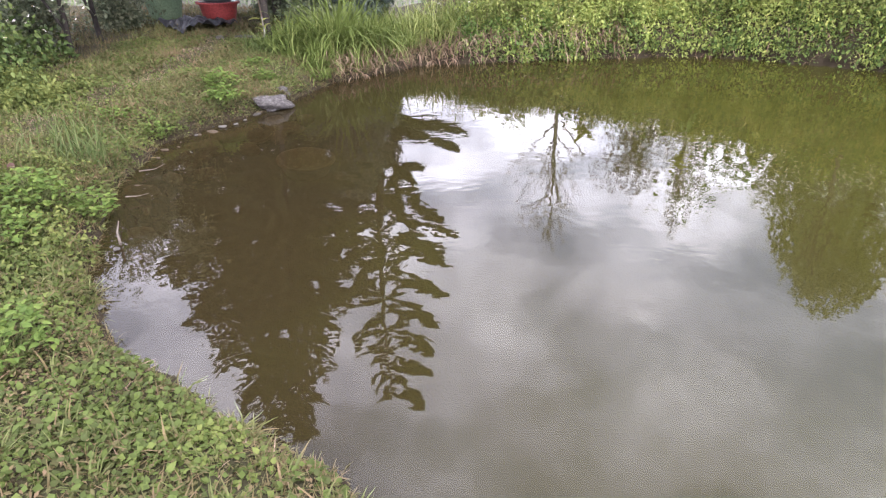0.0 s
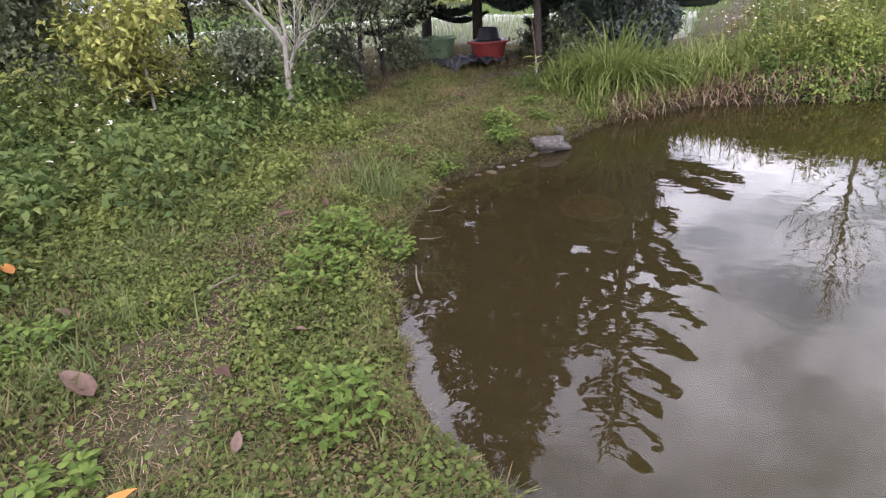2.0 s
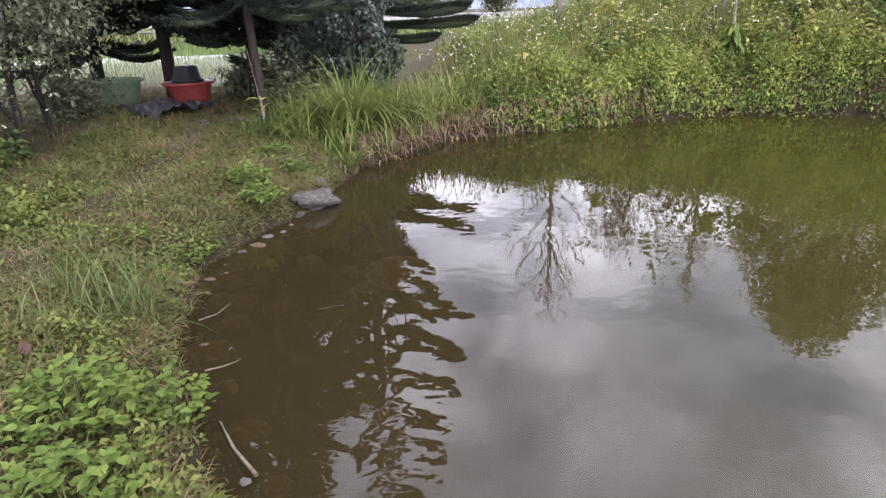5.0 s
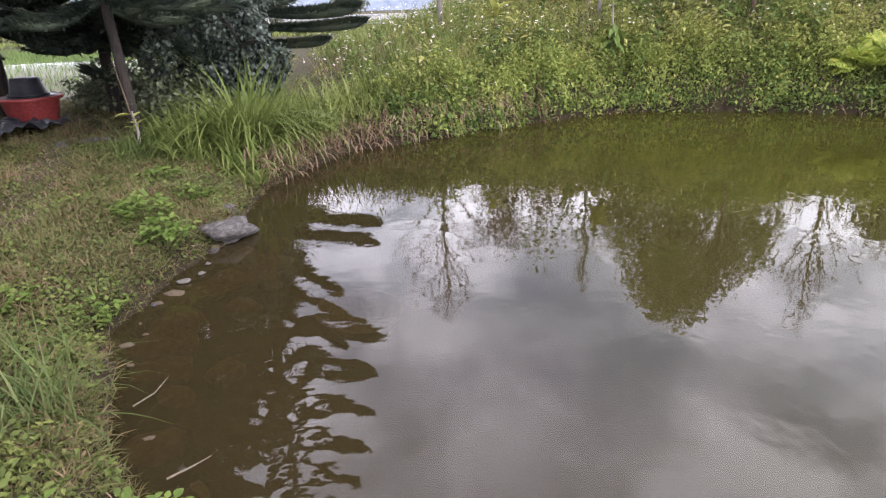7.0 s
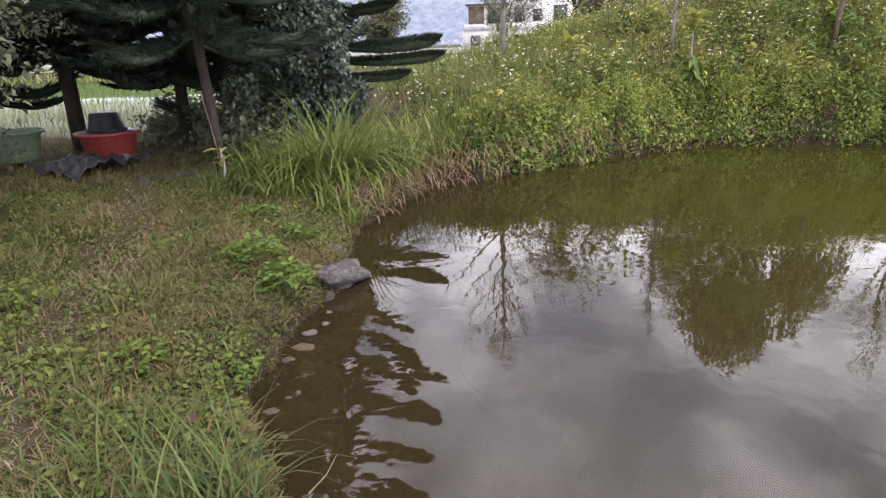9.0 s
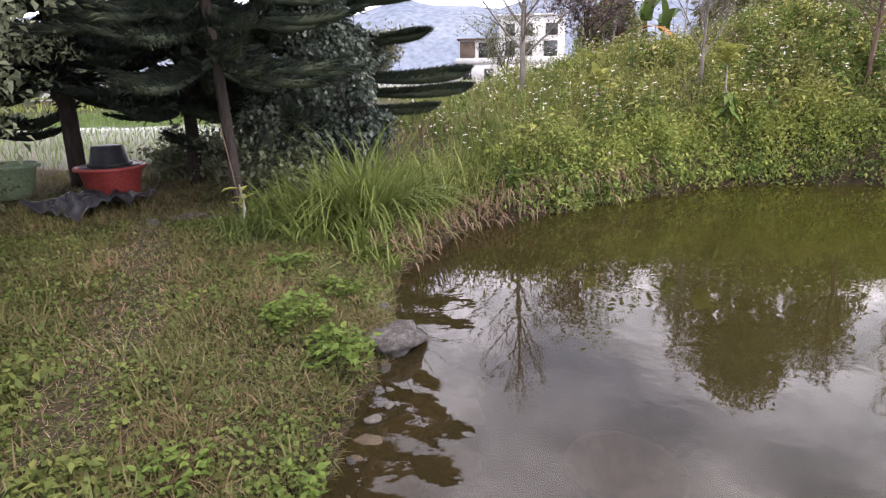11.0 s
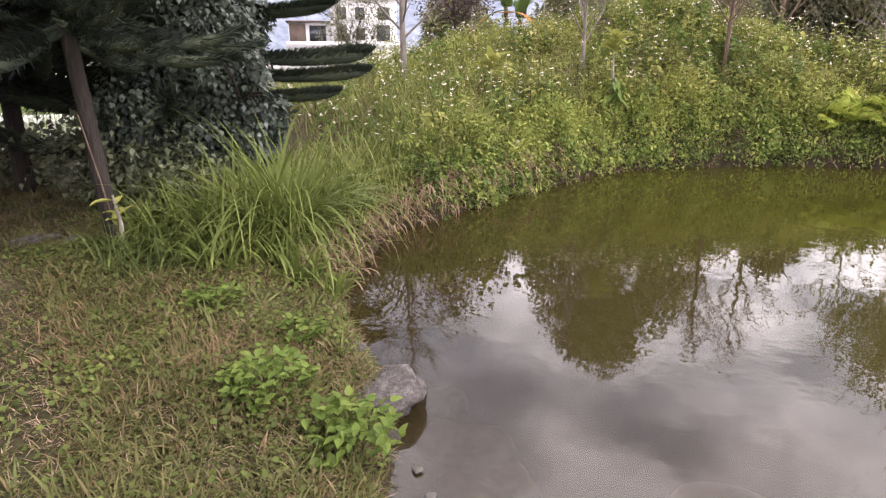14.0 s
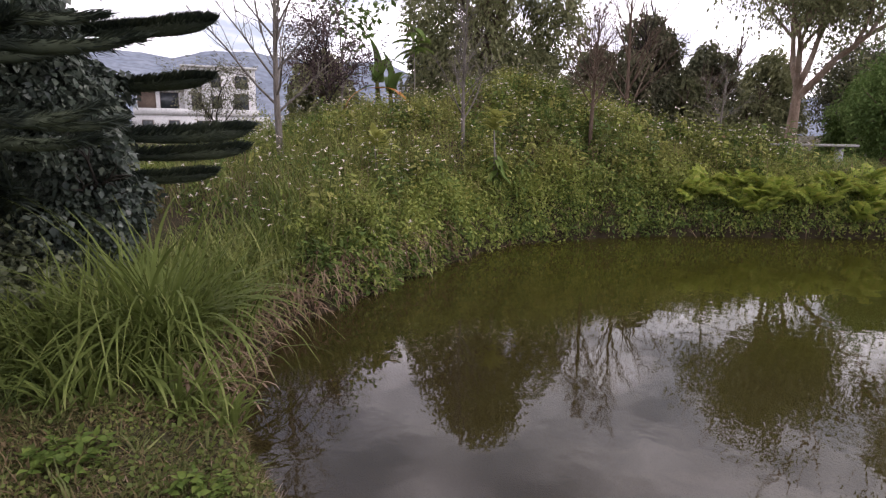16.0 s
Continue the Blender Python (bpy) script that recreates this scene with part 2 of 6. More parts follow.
PINE = foliage("pine_needles", [(0.1, (0.016, 0.026, 0.022)), (0.5, (0.031, 0.049, 0.036)), (0.9, (0.068, 0.095, 0.052))], trans=0.12, patch=2.0)
VINE = foliage("vine_leaves", [(0.1, (0.026, 0.042, 0.034)), (0.5, (0.058, 0.09, 0.062)), (0.9, (0.12, 0.16, 0.11))], spec=0.4, rough=0.36, trans=0.12, patch=2.0)
OLIVE = foliage("small_tree_leaves", [(0.1, (0.08, 0.112, 0.062)), (0.5, (0.155, 0.2, 0.11)), (0.9, (0.26, 0.3, 0.165))], patch=1.2)
GUM = foliage("gum_leaves", [(0.1, (0.11, 0.135, 0.06)), (0.5, (0.21, 0.25, 0.105)), (0.9, (0.34, 0.38, 0.18))], patch=0.5, trans=0.45)
LIGHTGREEN = foliage("bright_tree_leaves", [(0.1, (0.07, 0.14, 0.03)), (0.5, (0.13, 0.23, 0.05)), (0.9, (0.22, 0.33, 0.09))], patch=0.5)
DARKTREE = foliage("dark_tree_leaves", [(0.1, (0.08, 0.1, 0.052)), (0.5, (0.155, 0.18, 0.095)), (0.9, (0.26, 0.28, 0.15))], patch=0.6, trans=0.45)
PURPLE = foliage("purple_brown_leaves", [(0.1, (0.05, 0.04, 0.038)), (0.5, (0.11, 0.085, 0.08)), (0.9, (0.2, 0.165, 0.15))], patch=1.0)
PETAL = foliage("white_petals", [(0.0, (0.75, 0.75, 0.66)), (1.0, (0.85, 0.85, 0.8))], trans=0.3)
YOLK = foliage("yellow_florets", [(0.0, (0.6, 0.45, 0.04)), (1.0, (0.7, 0.5, 0.06))], trans=0.1)
ORANGELEAF = foliage("orange_dry_leaf", [(0.0, (0.5, 0.2, 0.03)), (1.0, (0.62, 0.3, 0.05))], by_object=True)
BROWNLEAF = foliage("brown_dead_leaf", [(0.0, (0.075, 0.042, 0.03)), (0.5, (0.15, 0.1, 0.072)), (1.0, (0.3, 0.23, 0.18))], by_object=True, rough=0.7)
BARK_DARK = surface("dark_bark", [(0.3, (0.018, 0.014, 0.012)), (0.7, (0.055, 0.042, 0.034))], scale=14, fine=50, stretch=(1, 1, 0.25), bump=0.8)
BARK_BROWN = surface("brown_bark", [(0.3, (0.085, 0.055, 0.038)), (0.7, (0.2, 0.14, 0.1))], scale=14, fine=50, stretch=(1, 1, 0.25), bump=0.8)
BARK_PALE = surface("pale_bark", [(0.3, (0.2, 0.175, 0.145)), (0.7, (0.4, 0.365, 0.32))], scale=10, fine=60, stretch=(1, 1, 0.3), bump=0.5)
BARK_GREY = surface("grey_twig_bark", [(0.3, (0.12, 0.1, 0.085)), (0.7, (0.27, 0.24, 0.21))], scale=12, fine=60, stretch=(1, 1, 0.3), bump=0.4)
BARK_GUM = surface("peeling_gum_bark", [(0.25, (0.16, 0.1, 0.07)), (0.5, (0.32, 0.23, 0.17)), (0.75, (0.46, 0.38, 0.31))], scale=3, fine=30, stretch=(1, 1, 0.35), bump=0.4)
STEM = surface("green_stem", [(0.3, (0.09, 0.11, 0.03)), (0.7, (0.16, 0.17, 0.06))], scale=20, bump=0.1)
ROCK = surface("pond_stone", [(0.25, (0.05, 0.042, 0.038)), (0.48, (0.11, 0.096, 0.09)), (0.72, (0.27, 0.25, 0.235))], scale=9, fine=55, bump=0.9, rough=0.8)
WETROCK = surface("silted_stone", [(0.3, (0.06, 0.043, 0.026)), (0.7, (0.16, 0.115, 0.07))], scale=7, fine=60, bump=0.4, rough=0.7)
PALEROCK = surface("pale_pebble", [(0.3, (0.09, 0.08, 0.068)), (0.7, (0.23, 0.21, 0.18))], scale=12, fine=60, bump=0.5)
RED_PLASTIC = surface("faded_red_plastic", [(0.25, (0.24, 0.035, 0.034)), (0.75, (0.38, 0.07, 0.062))], scale=5, fine=40, rough=0.5, bump=0.08)
GREEN_PLASTIC = surface("faded_green_plastic", [(0.25, (0.14, 0.21, 0.12)), (0.75, (0.26, 0.34, 0.21))], scale=5, fine=40, rough=0.55, bump=0.08)
BLACK_PLASTIC = surface("black_plastic", [(0.3, (0.012, 0.012, 0.014)), (0.7, (0.035, 0.035, 0.04))], scale=6, fine=50, rough=0.42, bump=0.1)
BLACK_SHEET = surface("black_plastic_sheet", [(0.3, (0.014, 0.014, 0.018)), (0.75, (0.06, 0.06, 0.068))], scale=4, fine=40, rough=0.3, bump=0.15)
WHITE_WALL = surface("white_render", [(0.3, (0.62, 0.61, 0.6)), (0.7, (0.8, 0.79, 0.78))], scale=0.5, fine=8, bump=0.05, rough=0.85)
DARK_GLASS = surface("dark_window_glass", [(0.3, (0.03, 0.035, 0.04)), (0.7, (0.05, 0.055, 0.06))], scale=1, fine=5, rough=0.08, bump=0, spec=0.5)
BROWN_WALL = surface("brown_cladding", [(0.3, (0.1, 0.07, 0.055)), (0.7, (0.16, 0.12, 0.09))], scale=1, fine=8, bump=0.1)
CONCRETE = surface("weathered_concrete", [(0.3, (0.28, 0.27, 0.25)), (0.7, (0.45, 0.44, 0.42))], scale=2, fine=30, bump=0.2)
GREY_METAL = surface("grey_metal", [(0.3, (0.3, 0.31, 0.33)), (0.7, (0.45, 0.46, 0.48))], scale=3, fine=30, rough=0.45, metal=0.6, bump=0.05)
# wooded hills with the pale blue of distance haze mixed into their base colour
MOUNTAIN = surface("haze_tinted_wooded_hills", [(0.3, (0.20, 0.235, 0.30)), (0.7, (0.29, 0.32, 0.375))], scale=0.006, fine=0.05, bump=0, rough=1, spec=0.0)
TIMBER = surface("weathered_timber", [(0.3, (0.13, 0.1, 0.075)), (0.7, (0.28, 0.23, 0.18))], scale=9, fine=60, stretch=(1, 1, 0.15), bump=0.4)

# ---------- mesh tools ----------
rng = np.random.default_rng(7)


def fast_mesh(name, V, F, mats, mat_index=None, smooth=False):
    V = np.asarray(V, np.float32)
    F = np.asarray(F, np.int32)
    me = bpy.data.meshes.new(name)
    me.vertices.add(len(V))
    me.vertices.foreach_set("co", V.ravel())
    k = F.shape[1]
    me.loops.add(F.size)
    me.loops.foreach_set("vertex_index", F.ravel())
    me.polygons.add(len(F))
    me.polygons.foreach_set("loop_start", np.arange(0, F.size, k, dtype=np.int32))
    if smooth:
        me.polygons.foreach_set("use_smooth", np.ones(len(F), bool))
    for m in (mats if isinstance(mats, (list, tuple)) else [mats]):
        me.materials.append(m)
    if mat_index is not None:
        me.polygons.foreach_set("material_index", np.asarray(mat_index, np.int32))
    me.update(calc_edges=True)
    return me


def turns(yaw, pitch, roll, size):
    """Stacks of 3x3 matrices: roll about the length (y), lift by pitch, turn by yaw, then size."""
    cy, sy, cp, sp, cr, sr = np.cos(yaw), np.sin(yaw), np.cos(pitch), np.sin(pitch), np.cos(roll), np.sin(roll)
    z, o = np.zeros_like(yaw), np.ones_like(yaw)
    R = np.stack([cr, z, sr, z, o, z, -sr, z, cr], -1).reshape(-1, 3, 3)
    X = np.stack([o, z, z, z, cp, -sp, z, sp, cp], -1).reshape(-1, 3, 3)
    Z = np.stack([cy, -sy, z, sy, cy, z, z, z, o], -1).reshape(-1, 3, 3)
    M = Z @ X @ R
    size = np.asarray(size)
    return M * (size[:, None, None] if size.ndim == 1 else size[:, None, :])


def strew(template, M, P):
    """Copies of one small template (verts, faces), turned by M and set at P: verts and faces of one mesh."""
    V, F = template
    n, k = len(P), len(V)
    W = np.einsum("nij,kj->nki", M, V) + P[:, None, :]
    G = (F[None] + (np.arange(n) * k)[:, None, None]).reshape(-1, F.shape[1])
    return W.reshape(-1, 3), G


def gather(*pieces):
    Vs, Fs, at = [], [], 0
    for V, F in pieces:
        Vs.append(V); Fs.append(np.asarray(F) + at); at += len(V)
    return np.concatenate(Vs), np.concatenate(Fs)


def leaf_template(width=0.55, fold=0.12, droop=0.12):
    V = np.array([(0, 0, 0), (-width / 2, 0.4, fold), (0, 0.42, 0), (width / 2, 0.4, fold), (0, 1, -droop)], float)
    return V, np.array([(0, 2, 1), (0, 3, 2), (1, 2, 4), (2, 3, 4)])


def bit_template(width=0.7):
    """A small leaf of two triangles, folded along its rib."""
    return np.array([(0, 0, 0), (-width / 2, 0.5, 0.1), (0, 1, -0.06), (width / 2, 0.5, 0.1)], float), np.array([(0, 2, 1), (0, 3, 2)])


def broad_template(width=0.7):
    """A toothed, veined weed leaf, twelve triangles."""
    h = width / 2
    V = [(0, 0, 0), (0, 0.3, -0.02), (0, 0.65, -0.02), (0, 1, -0.14)]
    for s in (-1, 1):
        V += [(s * h * 0.75, 0.12, 0.05), (s * h, 0.34, 0.08), (s * h * 0.72, 0.62, 0.05), (s * h * 0.33, 0.84, -0.02)]
    F = []
    for b in (4, 8):
        for f in ((0, 1, b), (b, 1, b + 1), (b + 1, 1, 2), (b + 1, 2, b + 2), (b + 2, 2, b + 3), (b + 3, 2, 3)):
            F.append(f if b == 8 else f[::-1])
    return np.array(V, float), np.array(F)


def blade_template(width, bend, steps=3):
    """A grass blade, 1 long along y before it bends down; lifted by its matrix."""
    V, F = [], []
    y = z = 0.0
    a = 0.0
    for i in range(steps + 1):
        w = width / 2 * (1 - (i / steps) ** 1.6) + width * 0.04
        V += [(-w, y, z), (w, y, z)]
        y += math.cos(a) / steps; z -= math.sin(a) / steps
        a += bend / steps
        if i:
            k = 2 * i
            F += [(k - 2, k - 1, k + 1), (k - 2, k + 1, k)]
    return np.array(V, float), np.array(F)


def tube(path, radii, sides=6):
    """A tapering tube along a list of points: quads."""
    path = np.asarray(path, float)
    n = len(path)
    radii = np.broadcast_to(np.asarray(radii, float), (n,))
    t = np.gradient(path, axis=0)
    t /= np.linalg.norm(t, axis=1)[:, None] + 1e-9
    ref = np.where(np.abs(t[:, 2:3]) > 0.9, np.array([[1.0, 0, 0]]), np.array([[0, 0, 1.0]]))
    u = np.cross(t, ref); u /= np.linalg.norm(u, axis=1)[:, None] + 1e-9
    v = np.cross(t, u)
    a = np.arange(sides) / sides * 2 * math.pi
    V = (path[:, None] + radii[:, None, None] * (np.cos(a)[None, :, None] * u[:, None] + np.sin(a)[None, :, None] * v[:, None])).reshape(-1, 3)
    i, j = np.meshgrid(np.arange(n - 1), np.arange(sides), indexing="ij")
    i, j = i.ravel(), j.ravel()
    j2 = (j + 1) % sides
    F = np.stack([i * sides + j, (i + 1) * sides + j, (i + 1) * sides + j2, i * sides + j2], -1)
    return V, F


def thing(name, place, label, category, group="", kind=""):
    e = new(name)
    e.empty_display_size = 0.1
    e.matrix_world = place if isinstance(place, Matrix) else pose(*place)
    return tagged(e, label, category, group, kind)


def piece(name, me, parent, m=None, label=""):
    ob = new(name, me)
    ob.parent = parent
    if m is not None:
        ob.matrix_local = m
    if label:
        ob["label"] = label
    return ob


def lathe(profile, sides=28):
    """A turned body from (radius, height) pairs: quads."""
    n = len(profile)
    a = np.arange(sides) / sides * 2 * math.pi
    V = np.array([(r * math.cos(b), r * math.sin(b), z) for r, z in profile for b in a])
    F = [(i * sides + j, i * sides + (j + 1) % sides, (i + 1) * sides + (j + 1) % sides, (i + 1) * sides + j) for i in range(n - 1) for j in range(sides)]
    return V, np.array(F)


# ---------- lie of the land ----------
SHORE = [(-0.33, 1.46), (-0.67, 1.7), (-1.09, 1.99), (-1.53, 2.35), (-1.87, 2.75), (-2.2, 3.4), (-2.46, 4.05), (-2.66, 4.85), (-2.6, 5.55), (-2.3, 6.15), (-1.98, 6.75), (-1.78, 7.25), (-1.5, 7.95), (-1.15, 8.5),
         (-0.2, 9.3), (0.9, 9.55), (2.05, 9.78), (3.4, 9.95), (4.65, 9.82), (5.7, 9.3), (6.4, 8.75), (7.1, 8.15), (7.95, 6.95), (8.9, 5.7), (9.7, 4.0), (9.9, 1.8), (9.2, -0.8), (7.4, -3.0), (4.6, -3.8), (2.2, -2.8), (1.3, -1.0), (0.7, 0.35), (0.1, 1.12)]


def smooth_loop(pts, steps=8):
    p = np.array(pts)
    out = []
    n = len(p)
    for i in range(n):
        a, b, c, d = p[i - 1], p[i], p[(i + 1) % n], p[(i + 2) % n]
        for k in range(steps):
            t = k / steps
            out.append(0.5 * (2 * b + (c - a) * t + (2 * a - 5 * b + 4 * c - d) * t * t + (3 * b - a - 3 * c + d) * t ** 3))
    return np.array(out)


LOOP = smooth_loop(SHORE)


def sstep(a, b, x):
    t = np.clip((x - a) / (b - a), 0, 1)
    return t * t * (3 - 2 * t)


def value_noise(x, y, seed=0):
    """Smooth noise, 0 to 1, on a unit lattice."""
    r = np.random.default_rng(seed).random((64, 64))
    i, j = np.floor(x).astype(int), np.floor(y).astype(int)
    u, v = x - i, y - j
    u, v = u * u * (3 - 2 * u), v * v * (3 - 2 * v)
    a, b, c, d = r[i % 64, j % 64], r[(i + 1) % 64, j % 64], r[i % 64, (j + 1) % 64], r[(i + 1) % 64, (j + 1) % 64]
    return (a * (1 - u) + b * u) * (1 - v) + (c * (1 - u) + d * u) * v


def shore_distance(x, y):
    """Metres from the waterline, negative in the pond."""
    out = np.empty(len(x))
    A, B = LOOP, np.roll(LOOP, -1, 0)
    for s in range(0, len(x), 20000):
        px, py = x[s:s + 20000, None], y[s:s + 20000, None]
        d = np.sqrt(((px - A[:, 0]) ** 2 + (py - A[:, 1]) ** 2).min(1))
        cross = ((A[:, 1] > py) != (B[:, 1] > py)) & (px < (B[:, 0] - A[:, 0]) * (py - A[:, 1]) / (B[:, 1] - A[:, 1] + 1e-12) + A[:, 0])
        out[s:s + 20000] = np.where(cross.sum(1) % 2 == 1, -d, d)
    return out


def land(x, y, d):
    """Height of the bare ground."""
    wob = (value_noise(x * 1.7 + 9, y * 1.7 + 5, 1) - 0.5) * 0.07 + (value_noise(x * 5 + 3, y * 5, 2) - 0.5) * 0.035
    west = 0.15 * sstep(0.0, 0.14, d) + 0.11 * sstep(0.1, 0.7, d) + 0.05 * sstep(0.6, 3, d) + 0.12 * np.exp(-((x + 4.2) ** 2 + (y - 11.3) ** 2) / 4.0)
    side = sstep(-1.0, 1.2, x - 0.0) * sstep(5.5, 8.5, y + 0.25 * x)
    east = sstep(7.5, 10.5, x) * (1 - side)
    steep = 0.3 * sstep(0.0, 0.16, d)
    climb = 1.2 * (1 - np.exp(-np.maximum(d - 0.05, 0) / 1.4)) * (0.2 + 0.8 * sstep(-0.6, 6.0, x))
    climb = climb * (1 - 0.75 * sstep(8.6, 12.5, x)) + 0.95 * np.exp(-((x - 9.0) ** 2 + (y - 13.0) ** 2) / 6.5)
    climb = climb * (1 - 0.9 * sstep(15, 24, y))
    h = west + side * (steep - 0.1 + climb) + east * 0.75 * sstep(0, 6, d)
    h = h + wob * sstep(0.0, 0.25, d)
    bed = -0.55 * sstep(0, 1.1, -d) - 0.05 * sstep(0, 0.1, -d)
    return np.where(d > 0, h, bed)


CELL = 0.06
GX, GY = np.arange(-14, 22, CELL), np.arange(-9, 26, CELL)
_gx, _gy = np.meshgrid(GX, GY, indexing="ij")
DIST = shore_distance(_gx.ravel(), _gy.ravel())
DIST += (value_noise(_gx.ravel() * 2.6 + 40, _gy.ravel() * 2.6 + 40, 21) - 0.5) * 0.13 + (value_noise(_gx.ravel() * 7 + 40, _gy.ravel() * 7 + 40, 22) - 0.5) * 0.08
HIGH = land(_gx.ravel(), _gy.ravel(), DIST).reshape(_gx.shape)
DIST = DIST.reshape(_gx.shape)


def sample(table, x, y):
    u = np.clip((x - GX[0]) / CELL, 0, len(GX) - 1.001)
    v = np.clip((y - GY[0]) / CELL, 0, len(GY) - 1.001)
    i, j = u.astype(int), v.astype(int)
    a, b = u - i, v - j
    return table[i, j] * (1 - a) * (1 - b) + table[i + 1, j] * a * (1 - b) + table[i, j + 1] * (1 - a) * b + table[i + 1, j + 1] * a * b


def high(x, y):
    return sample(HIGH, np.atleast_1d(np.asarray(x, float)), np.atleast_1d(np.asarray(y, float)))


def off(x, y):
    return sample(DIST, np.atleast_1d(np.asarray(x, float)), np.atleast_1d(np.asarray(y, float)))


def at(x, y, dz=0.0):
    return (x, y, float(high(x, y)[0]) + dz)


TROD = np.array([(-1.4, 0.0), (-2.5, 1.5), (-2.73, 2.2), (-2.95, 2.8), (-3.1, 3.25), (-3.5, 4.0), (-3.6, 4.5), (-3.65, 5.6), (-3.45, 7.0), (-3.4, 9.5)])


def trodden(x, y):
    """1 on the worn line of the path, 0 away from it."""
    best = np.full(len(x), 9.0)
    for a, b in zip(TROD[:-1], TROD[1:]):
        v = b - a
        t = np.clip(((x - a[0]) * v[0] + (y - a[1]) * v[1]) / (v @ v), 0, 1)
        best = np.minimum(best, np.hypot(x - a[0] - t * v[0], y - a[1] - t * v[1]))
    best = best + (value_noise(x * 3 + 60, y * 3 + 60, 33) - 0.5) * 0.3
    return 1 - sstep(0.1, 0.38, best)


def make_ground():
    def lines(lo, hi, step, far):
        mid = np.arange(lo, hi + 1e-6, step)
        grow = [0.3]
        while sum(grow) < far:
            grow.append(grow[-1] * 1.35)
        g = np.cumsum(grow)
        return np.concatenate([lo - g[::-1], mid, hi + g])
    X, Y = lines(-8, 13, 0.12, 2500), lines(-3, 17, 0.12, 2500)
    x, y = np.meshgrid(X, Y, indexing="ij")
    z = sample(HIGH, x.ravel(), y.ravel())
    r = np.maximum(np.abs(x.ravel()) - 14, 0) + np.maximum(np.abs(y.ravel() - 8) - 14, 0)
    z = z * (1 - sstep(0, 12, r)) + 0.3 * sstep(0, 12, r)
    # the flooded field lies lower than the pond's bank
    px, py = x.ravel(), y.ravel()
    z = z - 0.2 * sstep(14.5, 15.2, py) * (1 - sstep(1.0, 2.5, px)) * sstep(-40, -38, px) * (1 - sstep(40, 41, py))
    nx, ny = len(X), len(Y)
    i, j = np.meshgrid(np.arange(nx - 1), np.arange(ny - 1), indexing="ij")
    i, j = i.ravel(), j.ravel()
    F = np.stack([i * ny + j, (i + 1) * ny + j, (i + 1) * ny + j + 1, i * ny + j + 1], -1)
    ob = new("ground", fast_mesh("ground", np.stack([px, py, z], -1), F, GROUND, smooth=True))
    tagged(ob, "uneven earth ground with thin grass round the pond", "ground", kind="structure")
    X, Y = np.linspace(-3.2, 10.4, 40), np.linspace(-4.4, 10.5, 40)
    x, y = np.meshgrid(X, Y, indexing="ij")
    i, j = np.meshgrid(np.arange(39), np.arange(39), indexing="ij")
    i, j = i.ravel(), j.ravel()
    F = np.stack([i * 40 + j, (i + 1) * 40 + j, (i + 1) * 40 + j + 1, i * 40 + j + 1], -1)
    ob = new("water", fast_mesh("water", np.stack([x.ravel(), y.ravel(), 0 * x.ravel()], -1), F, WATER, smooth=True))
    tagged(ob, "still murky brown green pond water mirroring clouds", "water", kind="structure")


make_ground()

# ---------- trees ----------


def branching(start, way, length, radius, depth, spread=0.6, shrink=0.72, kids=3, lift=0.15, seed=0, first=0.35):
    """A recursive skeleton: list of (path, radii) and the list of twig tips."""
    g = np.random.default_rng(seed)
    paths, tips = [], []

    def grow(p, d, l, r, k):
        n = 10 if k == depth else 5
        pts = [p]
        q = p.copy()
        e = d.copy()
        for i in range(n):
            e = e + g.normal(0, 0.035 if k == depth else 0.10, 3) + np.array([0, 0, lift * 0.25])
            e /= np.linalg.norm(e)
            q = q + e * l / n
            pts.append(q)
        end = 0.55 if k else 0.3
        paths.append((np.array(pts), np.linspace(r, r * end, n + 1), depth - k))
        if k == 0:
            tips.extend(pts[1:])
            return
        m = kids + (g.random() < 0.5)
        a0 = g.random() * 6.28
        for c in range(m):
            f = first + (1 - first) * (c + 0.6) / m if m > 1 else 1.0
            i = min(n, max(1, int(round(f * n))))
            base = pts[i]
            a = a0 + c * 2.4 + g.normal(0, 0.3)
            u = np.cross(e, [0.3, 0.2, 1.0]); u /= np.linalg.norm(u)
            v = np.cross(e, u)
            s = spread * (0.7 + 0.6 * g.random())
            nd = e * math.cos(s) + (u * math.cos(a) + v * math.sin(a)) * math.sin(s) + np.array([0, 0, lift])
            nd /= np.linalg.norm(nd)
            grow(base, nd, l * shrink * (0.75 + 0.5 * g.random()) * (1.25 - 0.85 * f if m > 6 else 1), r * 0.55 * (0.85 + 0.3 * g.random()), k - 1)
    grow(np.array(start, float), np.array(way, float) / np.linalg.norm(way), length, radius, depth)
    return paths, np.array(tips)


def limb_meshes(name, paths, mat, parent, label=""):
    """Trunk and limbs one by one, the fine branching joined."""
    for p, r, k in paths:
        if k < 2:
            V, F = tube(p, r, 9 if k == 0 else 6)
            piece("limb" if k else "trunk", fast_mesh(name + "_wood", V, F, mat, smooth=True), parent)
    fine = [tube(p, r, 3) for p, r, k in paths if k > 1]
    if fine:
        V, F = gather(*fine)
        piece("brushwood", fast_mesh(name + "_brushwood", V, F, mat, smooth=True), parent)["kind"] = "stuff"


